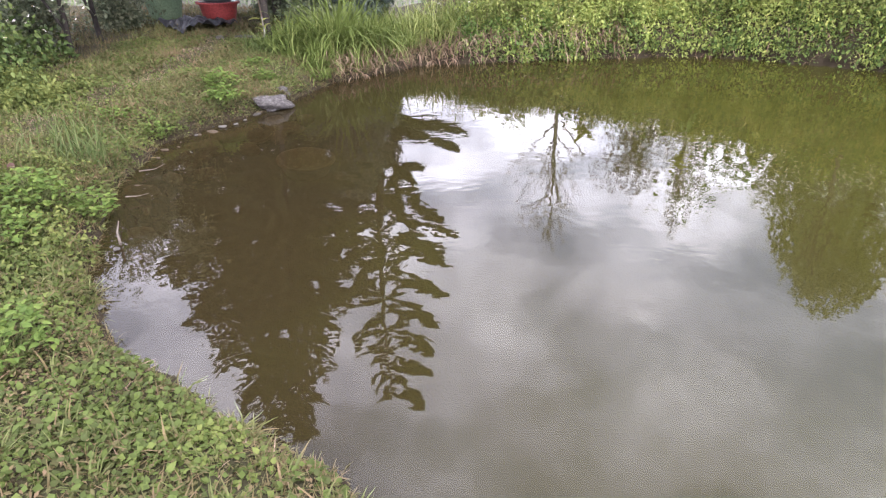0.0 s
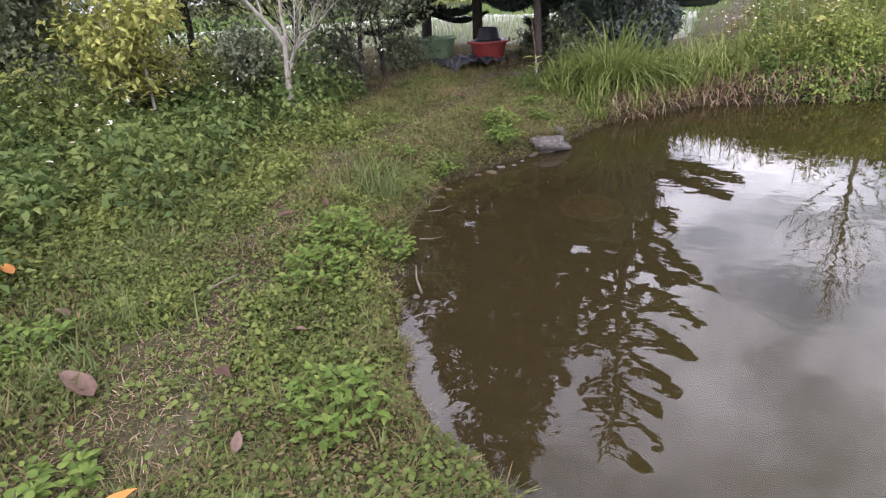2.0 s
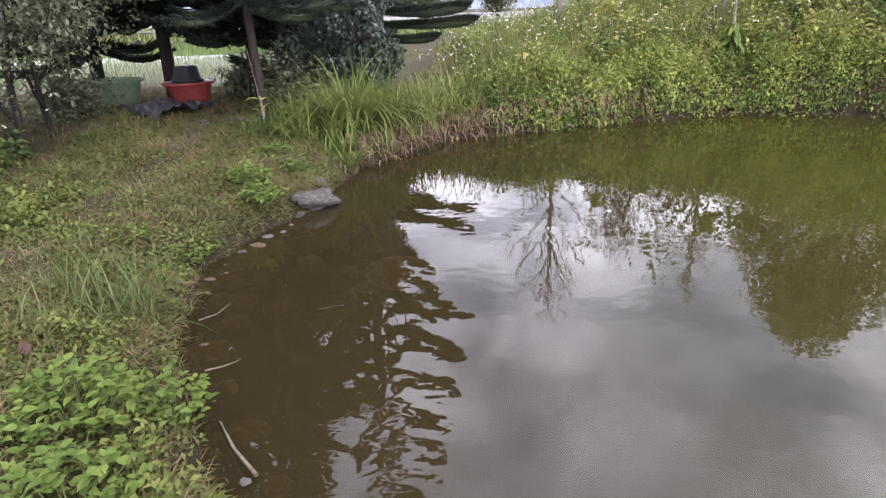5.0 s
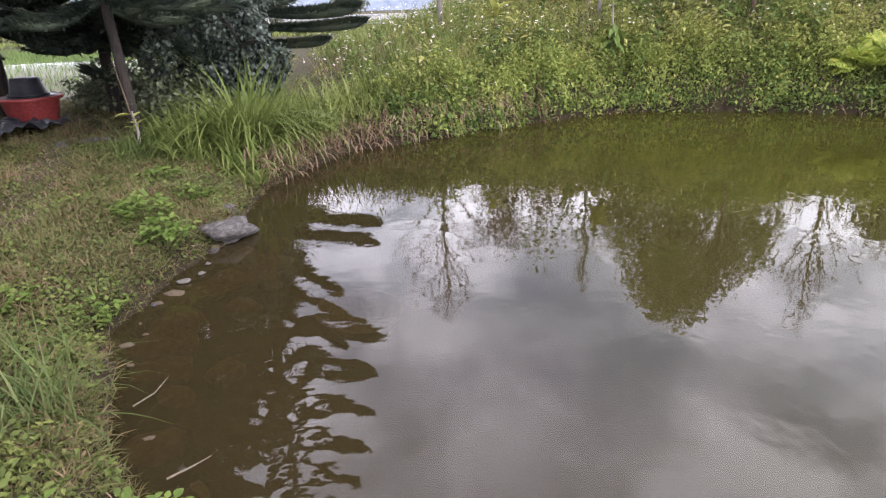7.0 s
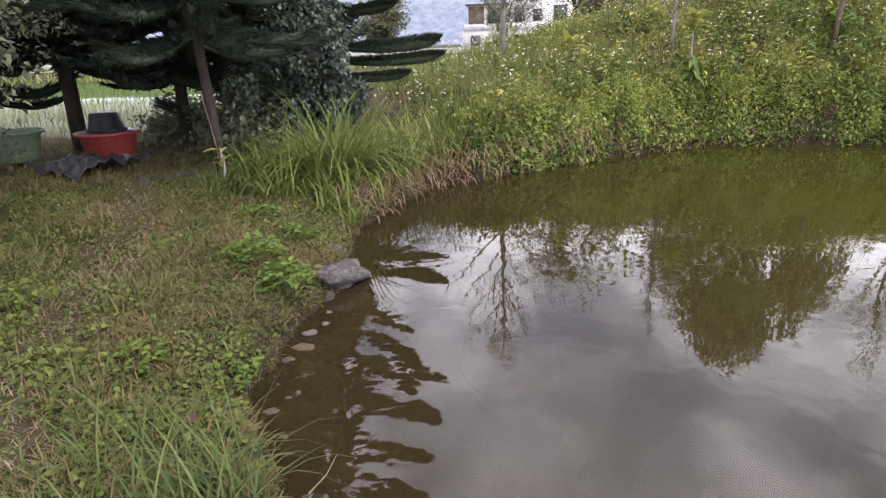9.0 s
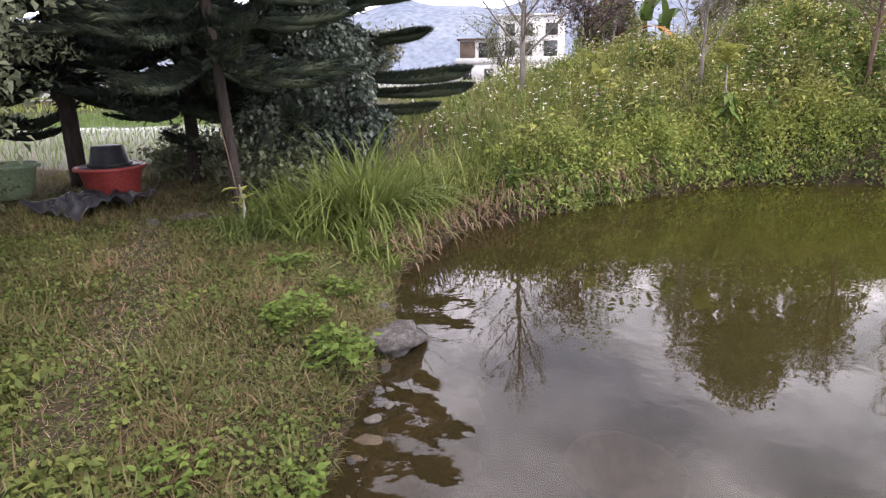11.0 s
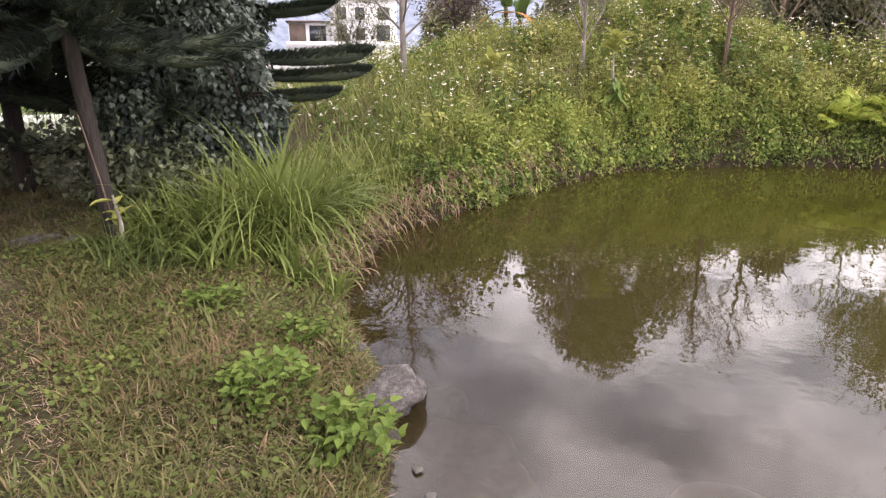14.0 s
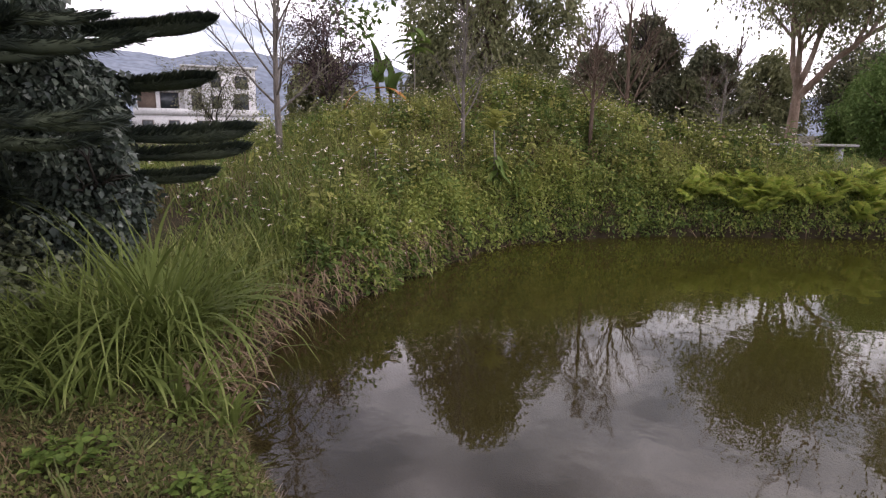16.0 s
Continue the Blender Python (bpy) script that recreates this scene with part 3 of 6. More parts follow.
def crown(name, centres, per, size, mat, parent, jitter, seed, template=None, droop=0.3, part_name="crown"):
    g = np.random.default_rng(seed)
    P = np.repeat(centres, max(1, per // 9), 0)
    P = P + g.normal(0, 1, P.shape) * jitter
    P = np.repeat(P, min(per, 9), 0)
    P = P + g.normal(0, 1, P.shape) * max(jitter * 0.3, size * 0.6)
    n = len(P)
    M = turns(g.random(n) * 6.28, g.normal(-droop, 0.6, n), g.normal(0, 0.7, n), size * (0.6 + 0.8 * g.random(n)))
    V, F = strew(template or leaf_template(0.5), M, P)
    ob = piece(part_name, fast_mesh(name + "_crown", V, F, mat), parent)
    ob["kind"] = "stuff"
    return ob


def bare_tree(place, height, radius, seed, label, mat=BARK_PALE, depth=4, spread=0.5, kids=4, trunk=0.6, lean=(0, 0), lift=0.2, shrink=0.62, first=0.35):
    t = thing("bare_tree", place, label, "tree")
    paths, tips = branching((0, 0, -0.1), (lean[0], lean[1], 1), height * trunk, radius, depth, spread, shrink, kids, lift, seed, first)
    limb_meshes("bare_tree", paths, mat, t)
    return t, tips


def leafy_tree(name, place, height, radius, seed, label, bark, leaves, leaf=0.07, per=14, jitter=0.16, depth=3, spread=0.6, kids=4, trunk=0.5, lean=(0, 0), first=0.4, droop=0.3, lift=0.18, width=0.5, shrink=0.68, leafy_to=99.0):
    t = thing(name, place, label, "tree")
    paths, tips = branching((0, 0, -0.1), (lean[0], lean[1], 1), height * trunk, radius, depth, spread, shrink, kids, lift, seed, first)
    limb_meshes(name, paths, bark, t)
    tips = tips[tips[:, 2] < leafy_to]
    crown(name, tips, per * 2, leaf * 0.7, leaves, t, jitter, seed + 1, bit_template(width), droop)
    return t


def fan_tree(place, height, radius, seed, label, mat, n=22, first=0.25, reach=0.4, low=55, top=22, twigs=7, fine=3, bare="bare_tree"):
    """A leafless tree: a straight leader, ascending side branches, each with twigs and twiglets."""
    t = thing(bare, place, label, "tree")
    g = np.random.default_rng(seed)
    zs = np.linspace(-0.1, height, 14)
    bow = np.stack([0.03 * np.sin(zs * 1.7 + seed), 0.03 * np.cos(zs * 1.3 + seed), zs], -1)
    V, F = tube(bow, np.linspace(radius, 0.006, 14), 9)
    piece("trunk", fast_mesh("bare_trunk", V, F, mat, smooth=True), t)
    spray = []

    def shoot(p, d, l, r, wobble, rise):
        pts, e, q = [p], d, p
        for _ in range(5):
            e = e + g.normal(0, wobble, 3) + np.array([0, 0, rise])
            e = e / np.linalg.norm(e)
            q = q + e * l / 5
            pts.append(q)
        return np.array(pts), e, (np.array(pts), np.linspace(r, max(r * 0.35, 0.0018), 6))

    def aside(e, angle):
        u = g.normal(0, 1, 3)
        u = u - e * (u @ e)
        u = u / np.linalg.norm(u)
        return e * math.cos(angle) + u * math.sin(angle)

    for k in range(n):
        f = first + (0.97 - first) * k / n
        a = k * 2.4 + g.normal(0, 0.3)
        tip = radians(low + (top - low) * f + g.normal(0, 7))
        p = np.array([np.interp(f * height, zs, bow[:, c]) for c in range(3)])
        d = np.array([math.sin(tip) * math.cos(a), math.sin(tip) * math.sin(a), math.cos(tip)])
        l = height * reach * (0.25 + (1 - f) ** 0.8) * (0.65 + 0.5 * g.random())
        r = radius * 0.42 * (1 - 0.7 * f)
        pts, e, tb = shoot(p, d, l, r, 0.07, 0.05)
        V, F = tube(*tb, 5)
        piece("limb", fast_mesh("bare_limb", V, F, mat, smooth=True), t)
        for q in range(twigs):
            c = 0.2 + 0.78 * (q + g.random()) / twigs
            i = min(4, int(c * 5))
            b = pts[i] + (pts[i + 1] - pts[i]) * (c * 5 - i)
            e2 = pts[i + 1] - pts[i]
            w, e3, tb = shoot(b, aside(e2 / np.linalg.norm(e2), 0.35 + 0.5 * g.random()), l * (0.5 - 0.28 * c) * (0.6 + 0.8 * g.random()), max(r * 0.4, 0.004), 0.1, 0.04)
            spray.append(tube(*tb, 3))
            for _ in range(fine):
                i = int(g.integers(1, 5))
                _, _, tb = shoot(w[i], aside(e3, 0.4 + 0.5 * g.random()), l * 0.16 * (0.6 + 0.8 * g.random()), 0.0035, 0.12, 0.03)
                spray.append(tube(*tb, 3))
    V, F = gather(*spray)
    piece("brushwood", fast_mesh("bare_brushwood", V, F, mat, smooth=True), t)["kind"] = "stuff"
    return t


def lobed_tree(name, place, height, reach, seed, label, bark, leaves, leaf=0.13, lobes=34, per=700, foot=0.3, trunk=0.15):
    """A tall tree whose leaves hang in rounded, uneven masses, widest below the middle."""
    t = thing(name, place, label, "tree")
    g = np.random.default_rng(seed)
    paths, tips = branching((0, 0, -0.1), (0.02, 0, 1), height * 0.62, trunk, 3, 0.55, 0.55, 6, 0.25, seed, 0.3)
    limb_meshes(name, paths, bark, t)
    pieces = []
    for k in range(lobes):
        f = (k + 0.5) / lobes
        h = foot + (1 - foot) * f
        r = reach * (math.sqrt(max(0.0, 1 - ((f - 0.3) / 0.74) ** 2)) if f > 0.3 else 0.7 + f)
        a = k * 2.4 + g.normal(0, 0.4)
        lr = reach * (0.34 - 0.1 * f) * (0.75 + 0.5 * g.random())
        c = np.array([math.cos(a), math.sin(a), 0]) * max(0, r - lr) * (0.55 + 0.5 * g.random()) + np.array([0, 0, height * h - lr])
        n = int(per * (lr / (reach * 0.3)) ** 2)
        u = g.normal(0, 1, (n, 3))
        u /= np.linalg.norm(u, axis=1)[:, None]
        lump = 0.65 + 0.6 * value_noise(u[:, 0] * 3 + 20 + k, u[:, 1] * 3 + u[:, 2] * 3 + 20, 4)
        P = c + u * lr * np.array([1, 1, 1.15]) * (lump * (0.6 + 0.45 * g.random(n)))[:, None]
        M = turns(np.arctan2(u[:, 1], u[:, 0]) - math.pi / 2 + g.normal(0, 0.7, n), g.normal(-0.7, 0.5, n), g.normal(0, 0.5, n), leaf * (0.6 + 0.8 * g.random(n)))
        pieces.append(strew(bit_template(0.45), M, P))
    V, F = gather(*pieces)
    piece("crown", fast_mesh(name + "_crown", V, F, leaves), t)["kind"] = "stuff"
    return t


def pine_branch_mesh(seed, strands=420, wide=0.32):
    """A drooping, upturned bough about 1 long, thick with needles, along +x."""
    g = np.random.default_rng(seed)
    s = np.linspace(0, 1, 9)
    path = np.stack([s, 0.05 * np.sin(s * 3 + seed), -0.06 * np.sin(s * 3.0) + 0.13 * s ** 4], -1)
    core = tube(path, np.interp(s, [0, 0.25, 0.6, 0.92, 1], [0.02, 0.024, 0.045, 0.032, 0.008]), 7)
    f = 0.1 + 0.9 * g.random(strands) ** 0.75
    base = np.stack([np.interp(f, s, path[:, k]) for k in range(3)], -1)
    L = np.clip(g.normal(0.72, 0.2, strands), 0.2, 1.3)
    phi = g.normal(0, 0.95, strands)
    d = np.stack([np.cos(L), np.sin(L) * np.sin(phi), np.sin(L) * np.cos(phi)], -1)
    size = (0.11 - 0.035 * f) * (0.7 + 0.6 * g.random(strands))
    base = base + g.normal(0, 0.012, base.shape)
    V, F = strew(blade_template(wide, 0, 1), turns(np.arctan2(d[:, 1], d[:, 0]) - math.pi / 2, np.arcsin(d[:, 2]), g.normal(0, 0.5, strands), size), base)
    V2, F2 = core
    F2 = np.concatenate([F2[:, [0, 1, 2]], F2[:, [0, 2, 3]]])
    nV, nF = gather((V, F), (V2, F2))
    return fast_mesh("pine_bough", nV, nF, PINE)


BOUGHS = [pine_branch_mesh(s) for s in range(4)]
FINE_BOUGHS = [pine_branch_mesh(s + 10, 1900, 0.13) for s in range(4)]


def plump_bough_mesh(seed):
    """A thick, upturned bough 1 long in x, bristling with short needles above; y and z in metres."""
    g = np.random.default_rng(seed)
    s = np.linspace(0, 1, 13)
    path = np.stack([s, 0.05 * np.sin(s * 3 + seed), -0.05 * np.sin(s * 2.9) + 0.05 * s ** 5], -1)
    rad = np.interp(s, [0, 0.25, 0.55, 0.85, 0.96, 1], [0.014, 0.026, 0.065, 0.08, 0.055, 0.008])
    core = tube(path, rad, 8)
    n = 3600
    f = 0.08 + 0.92 * g.random(n) ** 0.7
    base = np.stack([np.interp(f, s, path[:, k]) for k in range(3)], -1)
    r = np.interp(f, s, rad)
    a = g.normal(0, 1.25, n)
    side = np.stack([0 * a, np.sin(a), np.cos(a)], -1)
    base = base + side * r[:, None] * 0.85
    d = side * 0.6 + np.array([0.28, 0, 0.12]) + g.normal(0, 0.12, (n, 3)) * np.array([0.5, 1, 1])
    d /= np.linalg.norm(d, axis=1)[:, None]
    size = (0.04 + 0.035 * np.maximum(0, np.cos(a))) * (0.7 + 0.6 * g.random(n))
    V, F = strew(blade_template(0.16, 0.3, 1), turns(np.arctan2(d[:, 1], d[:, 0]) - math.pi / 2, np.arcsin(d[:, 2]), g.normal(0, 0.6, n), size), base)
    V2, F2 = core
    F2 = np.concatenate([F2[:, [0, 1, 2]], F2[:, [0, 2, 3]]])
    return fast_mesh("plump_bough", *gather((V, F), (V2, F2)), PINE)


PLUMP = [plump_bough_mesh(s + 40) for s in range(3)]


def norfolk_pine(place, height, reach, lowest, label, seed, lean=(0.0, 0.0), trunk=0.12, bark=BARK_DARK, gap=0.4, fixed=None, tier=7, plump=1.6, fine=False, fat=1.0, ends=()):
    t = thing("norfolk_pine", place, label, "tree", "pines beside the pond")
    g = np.random.default_rng(seed)
    zs = np.linspace(-0.1, height, 12)
    path = np.stack([lean[0] * zs + 0.03 * np.sin(zs), lean[1] * zs, zs], -1)
    V, F = tube(path, np.linspace(trunk, 0.012, 12), 10)
    piece("trunk", fast_mesh("pine_trunk", V, F, bark, smooth=True), t)
    z = lowest
    while z < height - 0.15:
        f = (z - lowest) / (height - lowest)
        L = reach * (1 - f) ** 0.75 * (0.85 + 0.15 * min(1, f * 6)) + 0.12
        n = tier if f < 0.5 else tier - 1
        a0 = g.random() * 6.28 if fixed is None else fixed + g.normal(0, 0.08)
        for k in range(n):
            a = a0 + k * 6.283 / n + g.normal(0, 0.1)
            if ends and math.cos(a + 0.6) > 0.35:
                continue
            s = L * (0.82 + 0.3 * g.random()) * (0.6 if k % 3 == 2 else 1.0)
            wide = max(s, 0.6) * (1.0 + 0.15 * g.random()) * fat
            m = pose(lean[0] * z, lean[1] * z, z + g.normal(0, 0.06), 0, 12 + g.normal(0, 6) - 22 * f, math.degrees(a)) @ Matrix.Diagonal((s, min(wide, plump), min(wide, plump), 1))
            piece("bough", (FINE_BOUGHS if fine and z < 3.6 else BOUGHS)[int(g.integers(4))], t, m)
        z += gap * (0.85 + 0.3 * g.random()) * (1.0 if f < 0.6 else 0.85)
    for k, (ex, ey, ez) in enumerate(ends):
        # long boughs given by where they end
        v = Vector((ex, ey, 0)) - Vector((place[0], place[1], 0))
        z0 = ez - place[2] - 0.02
        m = pose(lean[0] * z0, lean[1] * z0, z0, 0, 0, math.degrees(math.atan2(v.y, v.x))) @ Matrix.Diagonal((v.length, 0.8 + 0.15 * (k % 2), 0.72 + 0.12 * (k % 3), 1))
        piece("bough", PLUMP[k % 3], t, m)
    return t


norfolk_pine(at(-4.3, 11.75), 10.4, 2.1, 1.35, "tall dark norfolk pine rising behind the red tub", 1, lean=(-0.015, 0.0), trunk=0.1, gap=0.26, tier=8)
norfolk_pine(at(-2.62, 9.38), 8.0, 1.4, 1.45, "slender dark norfolk pine with a bare brown trunk", 2, lean=(-0.06, 0.03), trunk=0.058, gap=0.25, tier=8, plump=1.0, fine=True, bark=BARK_DARK)
norfolk_pine(at(-1.35, 11.5), 8.4, 1.95, 0.7, "dark norfolk pine with long upturned boughs over grass", 3, trunk=0.14, fixed=-0.05, gap=0.37, tier=6, fine=True, fat=1.3, plump=2.3,
             ends=[(-0.19, 10.35, 1.27), (0.44, 10.79, 1.47), (0.24, 10.41, 1.66), (-0.47, 9.8, 2.07), (-0.42, 9.85, 2.52), (-0.55, 9.75, 2.95), (0.0, 10.6, 3.15)]
             + [(-1.35 + (1.85 - 0.07 * k) * math.cos(0.45 + 0.25 * (k % 2)), 11.5 - (1.85 - 0.07 * k) * math.sin(0.45 + 0.25 * (k % 2)), 3.5 + 0.4 * k) for k in range(13)])
norfolk_pine(at(-3.0, 11.5), 7.5, 1.6, 1.15, "dense dark norfolk pine in the middle of the row", 4, trunk=0.085, gap=0.25, tier=8)
norfolk_pine(at(-5.6, 12.4), 8.0, 2.0, 0.9, "dark norfolk pine at the end of the row", 5, trunk=0.11, gap=0.32)


def vine_mass():
    t = thing("vine_thicket", at(-1.5, 10.5), "dark glossy vine smothering a dead shrub below the pines", "shrub")
    g = np.random.default_rng(31)
    paths, tips = branching((0, 0, -0.05), (0.1, 0, 1), 1.1, 0.06, 3, 0.6, 0.6, 4, 0.1, 5)
    limb_meshes("vine", paths, BARK_DARK, t)
    pieces = []
    for bx, by, bz, rx, rz, n in [(-0.05, 0, 0.5, 0.62, 0.75, 8000), (0.05, -0.1, 1.25, 0.55, 0.7, 7000), (-0.15, 0.05, 1.9, 0.5, 0.6, 6000), (0.35, 0.0, 0.7, 0.4, 0.42, 4000), (-0.55, -0.05, 0.9, 0.45, 0.6, 4000), (0.35, 0.1, 1.6, 0.35, 0.35, 2500)]:
        u = g.normal(0, 1, (n, 3)); u /= np.linalg.norm(u, axis=1)[:, None]
        lump = 0.75 + 0.5 * value_noise(u[:, 0] * 2.5 + 20, u[:, 1] * 2.5 + u[:, 2] * 3 + 20 + bx * 9, 4)
        P = u * np.array([rx * 0.88, rx * 0.88, rz]) * (lump * (0.7 + 0.35 * g.random(n)))[:, None] + np.array([bx, by, bz])
        P[:, 2] = np.maximum(P[:, 2], 0.03)
        M = turns(np.arctan2(u[:, 1], u[:, 0]) - math.pi / 2 + g.normal(0, 0.8, n), g.normal(-0.7, 0.55, n), g.normal(0, 0.5, n), 0.058 * (0.5 + 0.9 * g.random(n)))
        pieces.append(strew(leaf_template(0.75, 0.06, 0.1), M, P))
    V, F = gather(*pieces)
    piece("foliage", fast_mesh("vine_leaves", V, F, VINE), t)["kind"] = "stuff"


vine_mass()

for k, (tx, ty, h) in enumerate([(20, 25, 6.0), (25, 22, 6.0), (29, 17, 5.2), (31, 12, 5.6), (30, 6, 5.4), (15, 27, 5.0), (26, 13.5, 5.5), (24.5, 16.5, 5.0), (19.0, 20.0, 4.8)]):
    lobed_tree("row_tree", (tx, ty, 0.3), h, 2.1, 350 + k, "dusty olive tree in a row behind the mound", BARK_BROWN, GUM if k % 2 else DARKTREE, leaf=0.26, lobes=26, per=420, foot=0.15, trunk=0.12)

for k, (tx, ty, h) in enumerate([(21.5, 13.5, 3.0), (22.5, 10.8, 3.0), (24, 7.5, 3.4), (22.5, 5.0, 3.2), (20, 16, 3.4), (17.5, 17.0, 3.4), (24.5, 2.5, 3.4), (18.6, 12.0, 3.3)]):
    lobed_tree("row_shrub", (tx, ty, 0.4), h, 1.5, 370 + k, "dense green shrub behind the gum tree", BARK_BROWN, (DARKTREE, GUM, LIGHTGREEN)[k % 3], leaf=0.18, lobes=20, per=420, foot=0.02, trunk=0.06)

# small trees at the path's western side
bare_tree(at(-5.0, 6.5), 3.0, 0.048, 12, "pale grey leafless shrub tree beside the weeds", kids=3, spread=0.5, trunk=0.36, lift=0.2, shrink=0.7, first=0.4)
leafy_tree("garden_tree", at(-4.8, 7.95), 3.2, 0.042, 21, "small dark evergreen tree at the lawn's edge", BARK_DARK, OLIVE, leaf=0.09, per=12, jitter=0.17, trunk=0.45, first=0.2, spread=0.75)
leafy_tree("garden_tree", at(-5.15, 9.4), 3.2, 0.042, 22, "small dark evergreen tree beside the green tub", BARK_DARK, OLIVE, leaf=0.09, per=12, jitter=0.17, trunk=0.45, first=0.2, spread=0.75)
leafy_tree("garden_tree", at(-7.4, 7.7), 3.6, 0.07, 23, "small evergreen tree among tall weeds", BARK_DARK, OLIVE, leaf=0.11, per=23, jitter=0.22, trunk=0.45, first=0.3, spread=0.7)
leafy_tree("garden_tree", at(-6.6, 9.2), 3.4, 0.06, 24, "small evergreen tree with dense grey green leaves", BARK_DARK, OLIVE, leaf=0.11, per=23, jitter=0.22, trunk=0.45, first=0.3, spread=0.7)
leafy_tree("garden_tree", at(-7.9, 5.2), 3.0, 0.06, 25, "small evergreen tree above the weedy bank", BARK_DARK, OLIVE, leaf=0.11, per=23, jitter=0.22, trunk=0.45, first=0.3, spread=0.7)

# trees on the mound
fan_tree(at(2.6, 13.25), 3.9, 0.062, 41, "leafless grey tree on the mound's edge", BARK_GREY, n=24, first=0.2, reach=0.42, low=52, top=28)
fan_tree(at(4.75, 11.22), 2.5, 0.04, 42, "young leafless grey tree on the mound", BARK_GREY, n=22, first=0.25, reach=0.34, low=48, top=18, twigs=8)
fan_tree(at(7.05, 10.05), 2.5, 0.046, 43, "young leafless brown tree with dense twigs", BARK_BROWN, n=30, first=0.3, reach=0.4, low=52, top=24, twigs=9, fine=4)
fan_tree(at(9.3, 8.45), 1.5, 0.03, 44, "small spreading leafless tree on the mound", BARK_GREY, n=12, first=0.3, reach=0.55, low=70, top=40, twigs=7)
fan_tree(at(12.2, 11.6), 5.6, 0.07, 45, "brown leafless tree with dense twigs", BARK_BROWN, n=30, first=0.2, reach=0.36, low=45, top=22, twigs=8)
leafy_tree("purple_shrub", at(5.7, 15.7), 3.3, 0.05, 51, "dark purple brown leaved shrub near the house", BARK_DARK, PURPLE, leaf=0.085, per=9, jitter=0.2, trunk=0.42, first=0.2, spread=0.8)
leafy_tree("slender_tree", at(8.3, 18.2), 4.6, 0.04, 52, "slender young tree with large sparse leaves", BARK_PALE, LIGHTGREEN, leaf=0.28, per=2, jitter=0.12, trunk=0.6, depth=2, spread=0.4, width=0.6)
leafy_tree("garden_tree", (9.5, 27.0, 0.3), 4.0, 0.06, 53, "thin leafy tree in front of the white house", BARK_DARK, DARKTREE, leaf=0.12, per=6, jitter=0.25, trunk=0.5)
lobed_tree("broad_tree", (11.9, 15.75, 0.9), 7.8, 2.9, 54, "tall green tree with hanging leaves behind the mound", BARK_BROWN, GUM, leaf=0.15, lobes=42, per=800)
lobed_tree("dark_tree", (18.2, 13.4, 0.7), 5.2, 1.7, 56, "dark drooping evergreen tree behind the mound", BARK_DARK, DARKTREE, leaf=0.17, lobes=30, per=600, foot=0.1)
lobed_tree("dark_tree", (24.0, 18.0, 0.4), 5.5, 2.0, 57, "dark evergreen tree in a far row", BARK_DARK, DARKTREE, leaf=0.25, lobes=26, per=420, foot=0.15)
leafy_tree("gum_tree", pose(20.6, 9.1, 0.9, 0, 0, 100), 12.0, 0.22, 58, "tall gum tree with peeling pale pink bark", BARK_GUM, GUM, leaf=0.19, per=28, jitter=0.5, trunk=0.22, depth=4, kids=3, spread=0.5, droop=0.9, first=0.8, lean=(0.05, 0.0), shrink=0.85, lift=0.1, leafy_to=7.8)
leafy_tree("bright_tree", (16.5, 6.2, 0.9), 3.6, 0.1, 59, "low rounded bright green tree behind the bench", BARK_BROWN, LIGHTGREEN, leaf=0.13, per=26, jitter=0.3, trunk=0.36, depth=3, kids=5, first=0.1)
leafy_tree("dark_tree", (27.0, 8.0, 0.5), 5.5, 0.18, 60, "dark evergreen tree in a far row", BARK_DARK, DARKTREE, leaf=0.22, per=11, jitter=0.6, trunk=0.45, depth=3, kids=5, first=0.1)
leafy_tree("dark_tree", (25.0, 1.0, 0.5), 8.0, 0.18, 61, "dark evergreen tree across the pond", BARK_DARK, DARKTREE, leaf=0.22, per=11, jitter=0.6, trunk=0.45, depth=3, kids=5, first=0.1)


def banana_plant(place):
    t = thing("banana_plant", place, "banana plant with broad green and orange dry leaves", "plant")
    V, F = tube([(0, 0, -0.05), (0.02, 0, 0.5), (0.0, 0.03, 1.1)], [0.1, 0.08, 0.04], 8)
    piece("trunk", fast_mesh("banana_trunk", V, F, STEM, smooth=True), t)
    g = np.random.default_rng(3)
    V, F = blade_template(0.2, 1.6, 7)
    V[:, 2] += np.abs(V[:, 0]) * 0.35
    green = fast_mesh("banana_leaf", V, F, LIGHTGREEN, smooth=True)
    dry = fast_mesh("banana_leaf_dry", V, F, ORANGELEAF, smooth=True)
    for k in range(9):
        a = k * 40 + g.normal(0, 10)
        old = k in (2, 5)
        m = pose(0, 0, 1.05 if not old else 0.85, 0, 0, a) @ pose(0, 0, 0, 5 if old else 62 + g.normal(0, 12), 0, 0)
        m = m @ Matrix.Scale(1.15 + 0.3 * g.random(), 4)
        piece("leaf", dry if old else green, t, m, "dry orange leaf" if old else "")


banana_plant(at(7.7, 16.2))
banana_plant(at(8.9, 16.9))

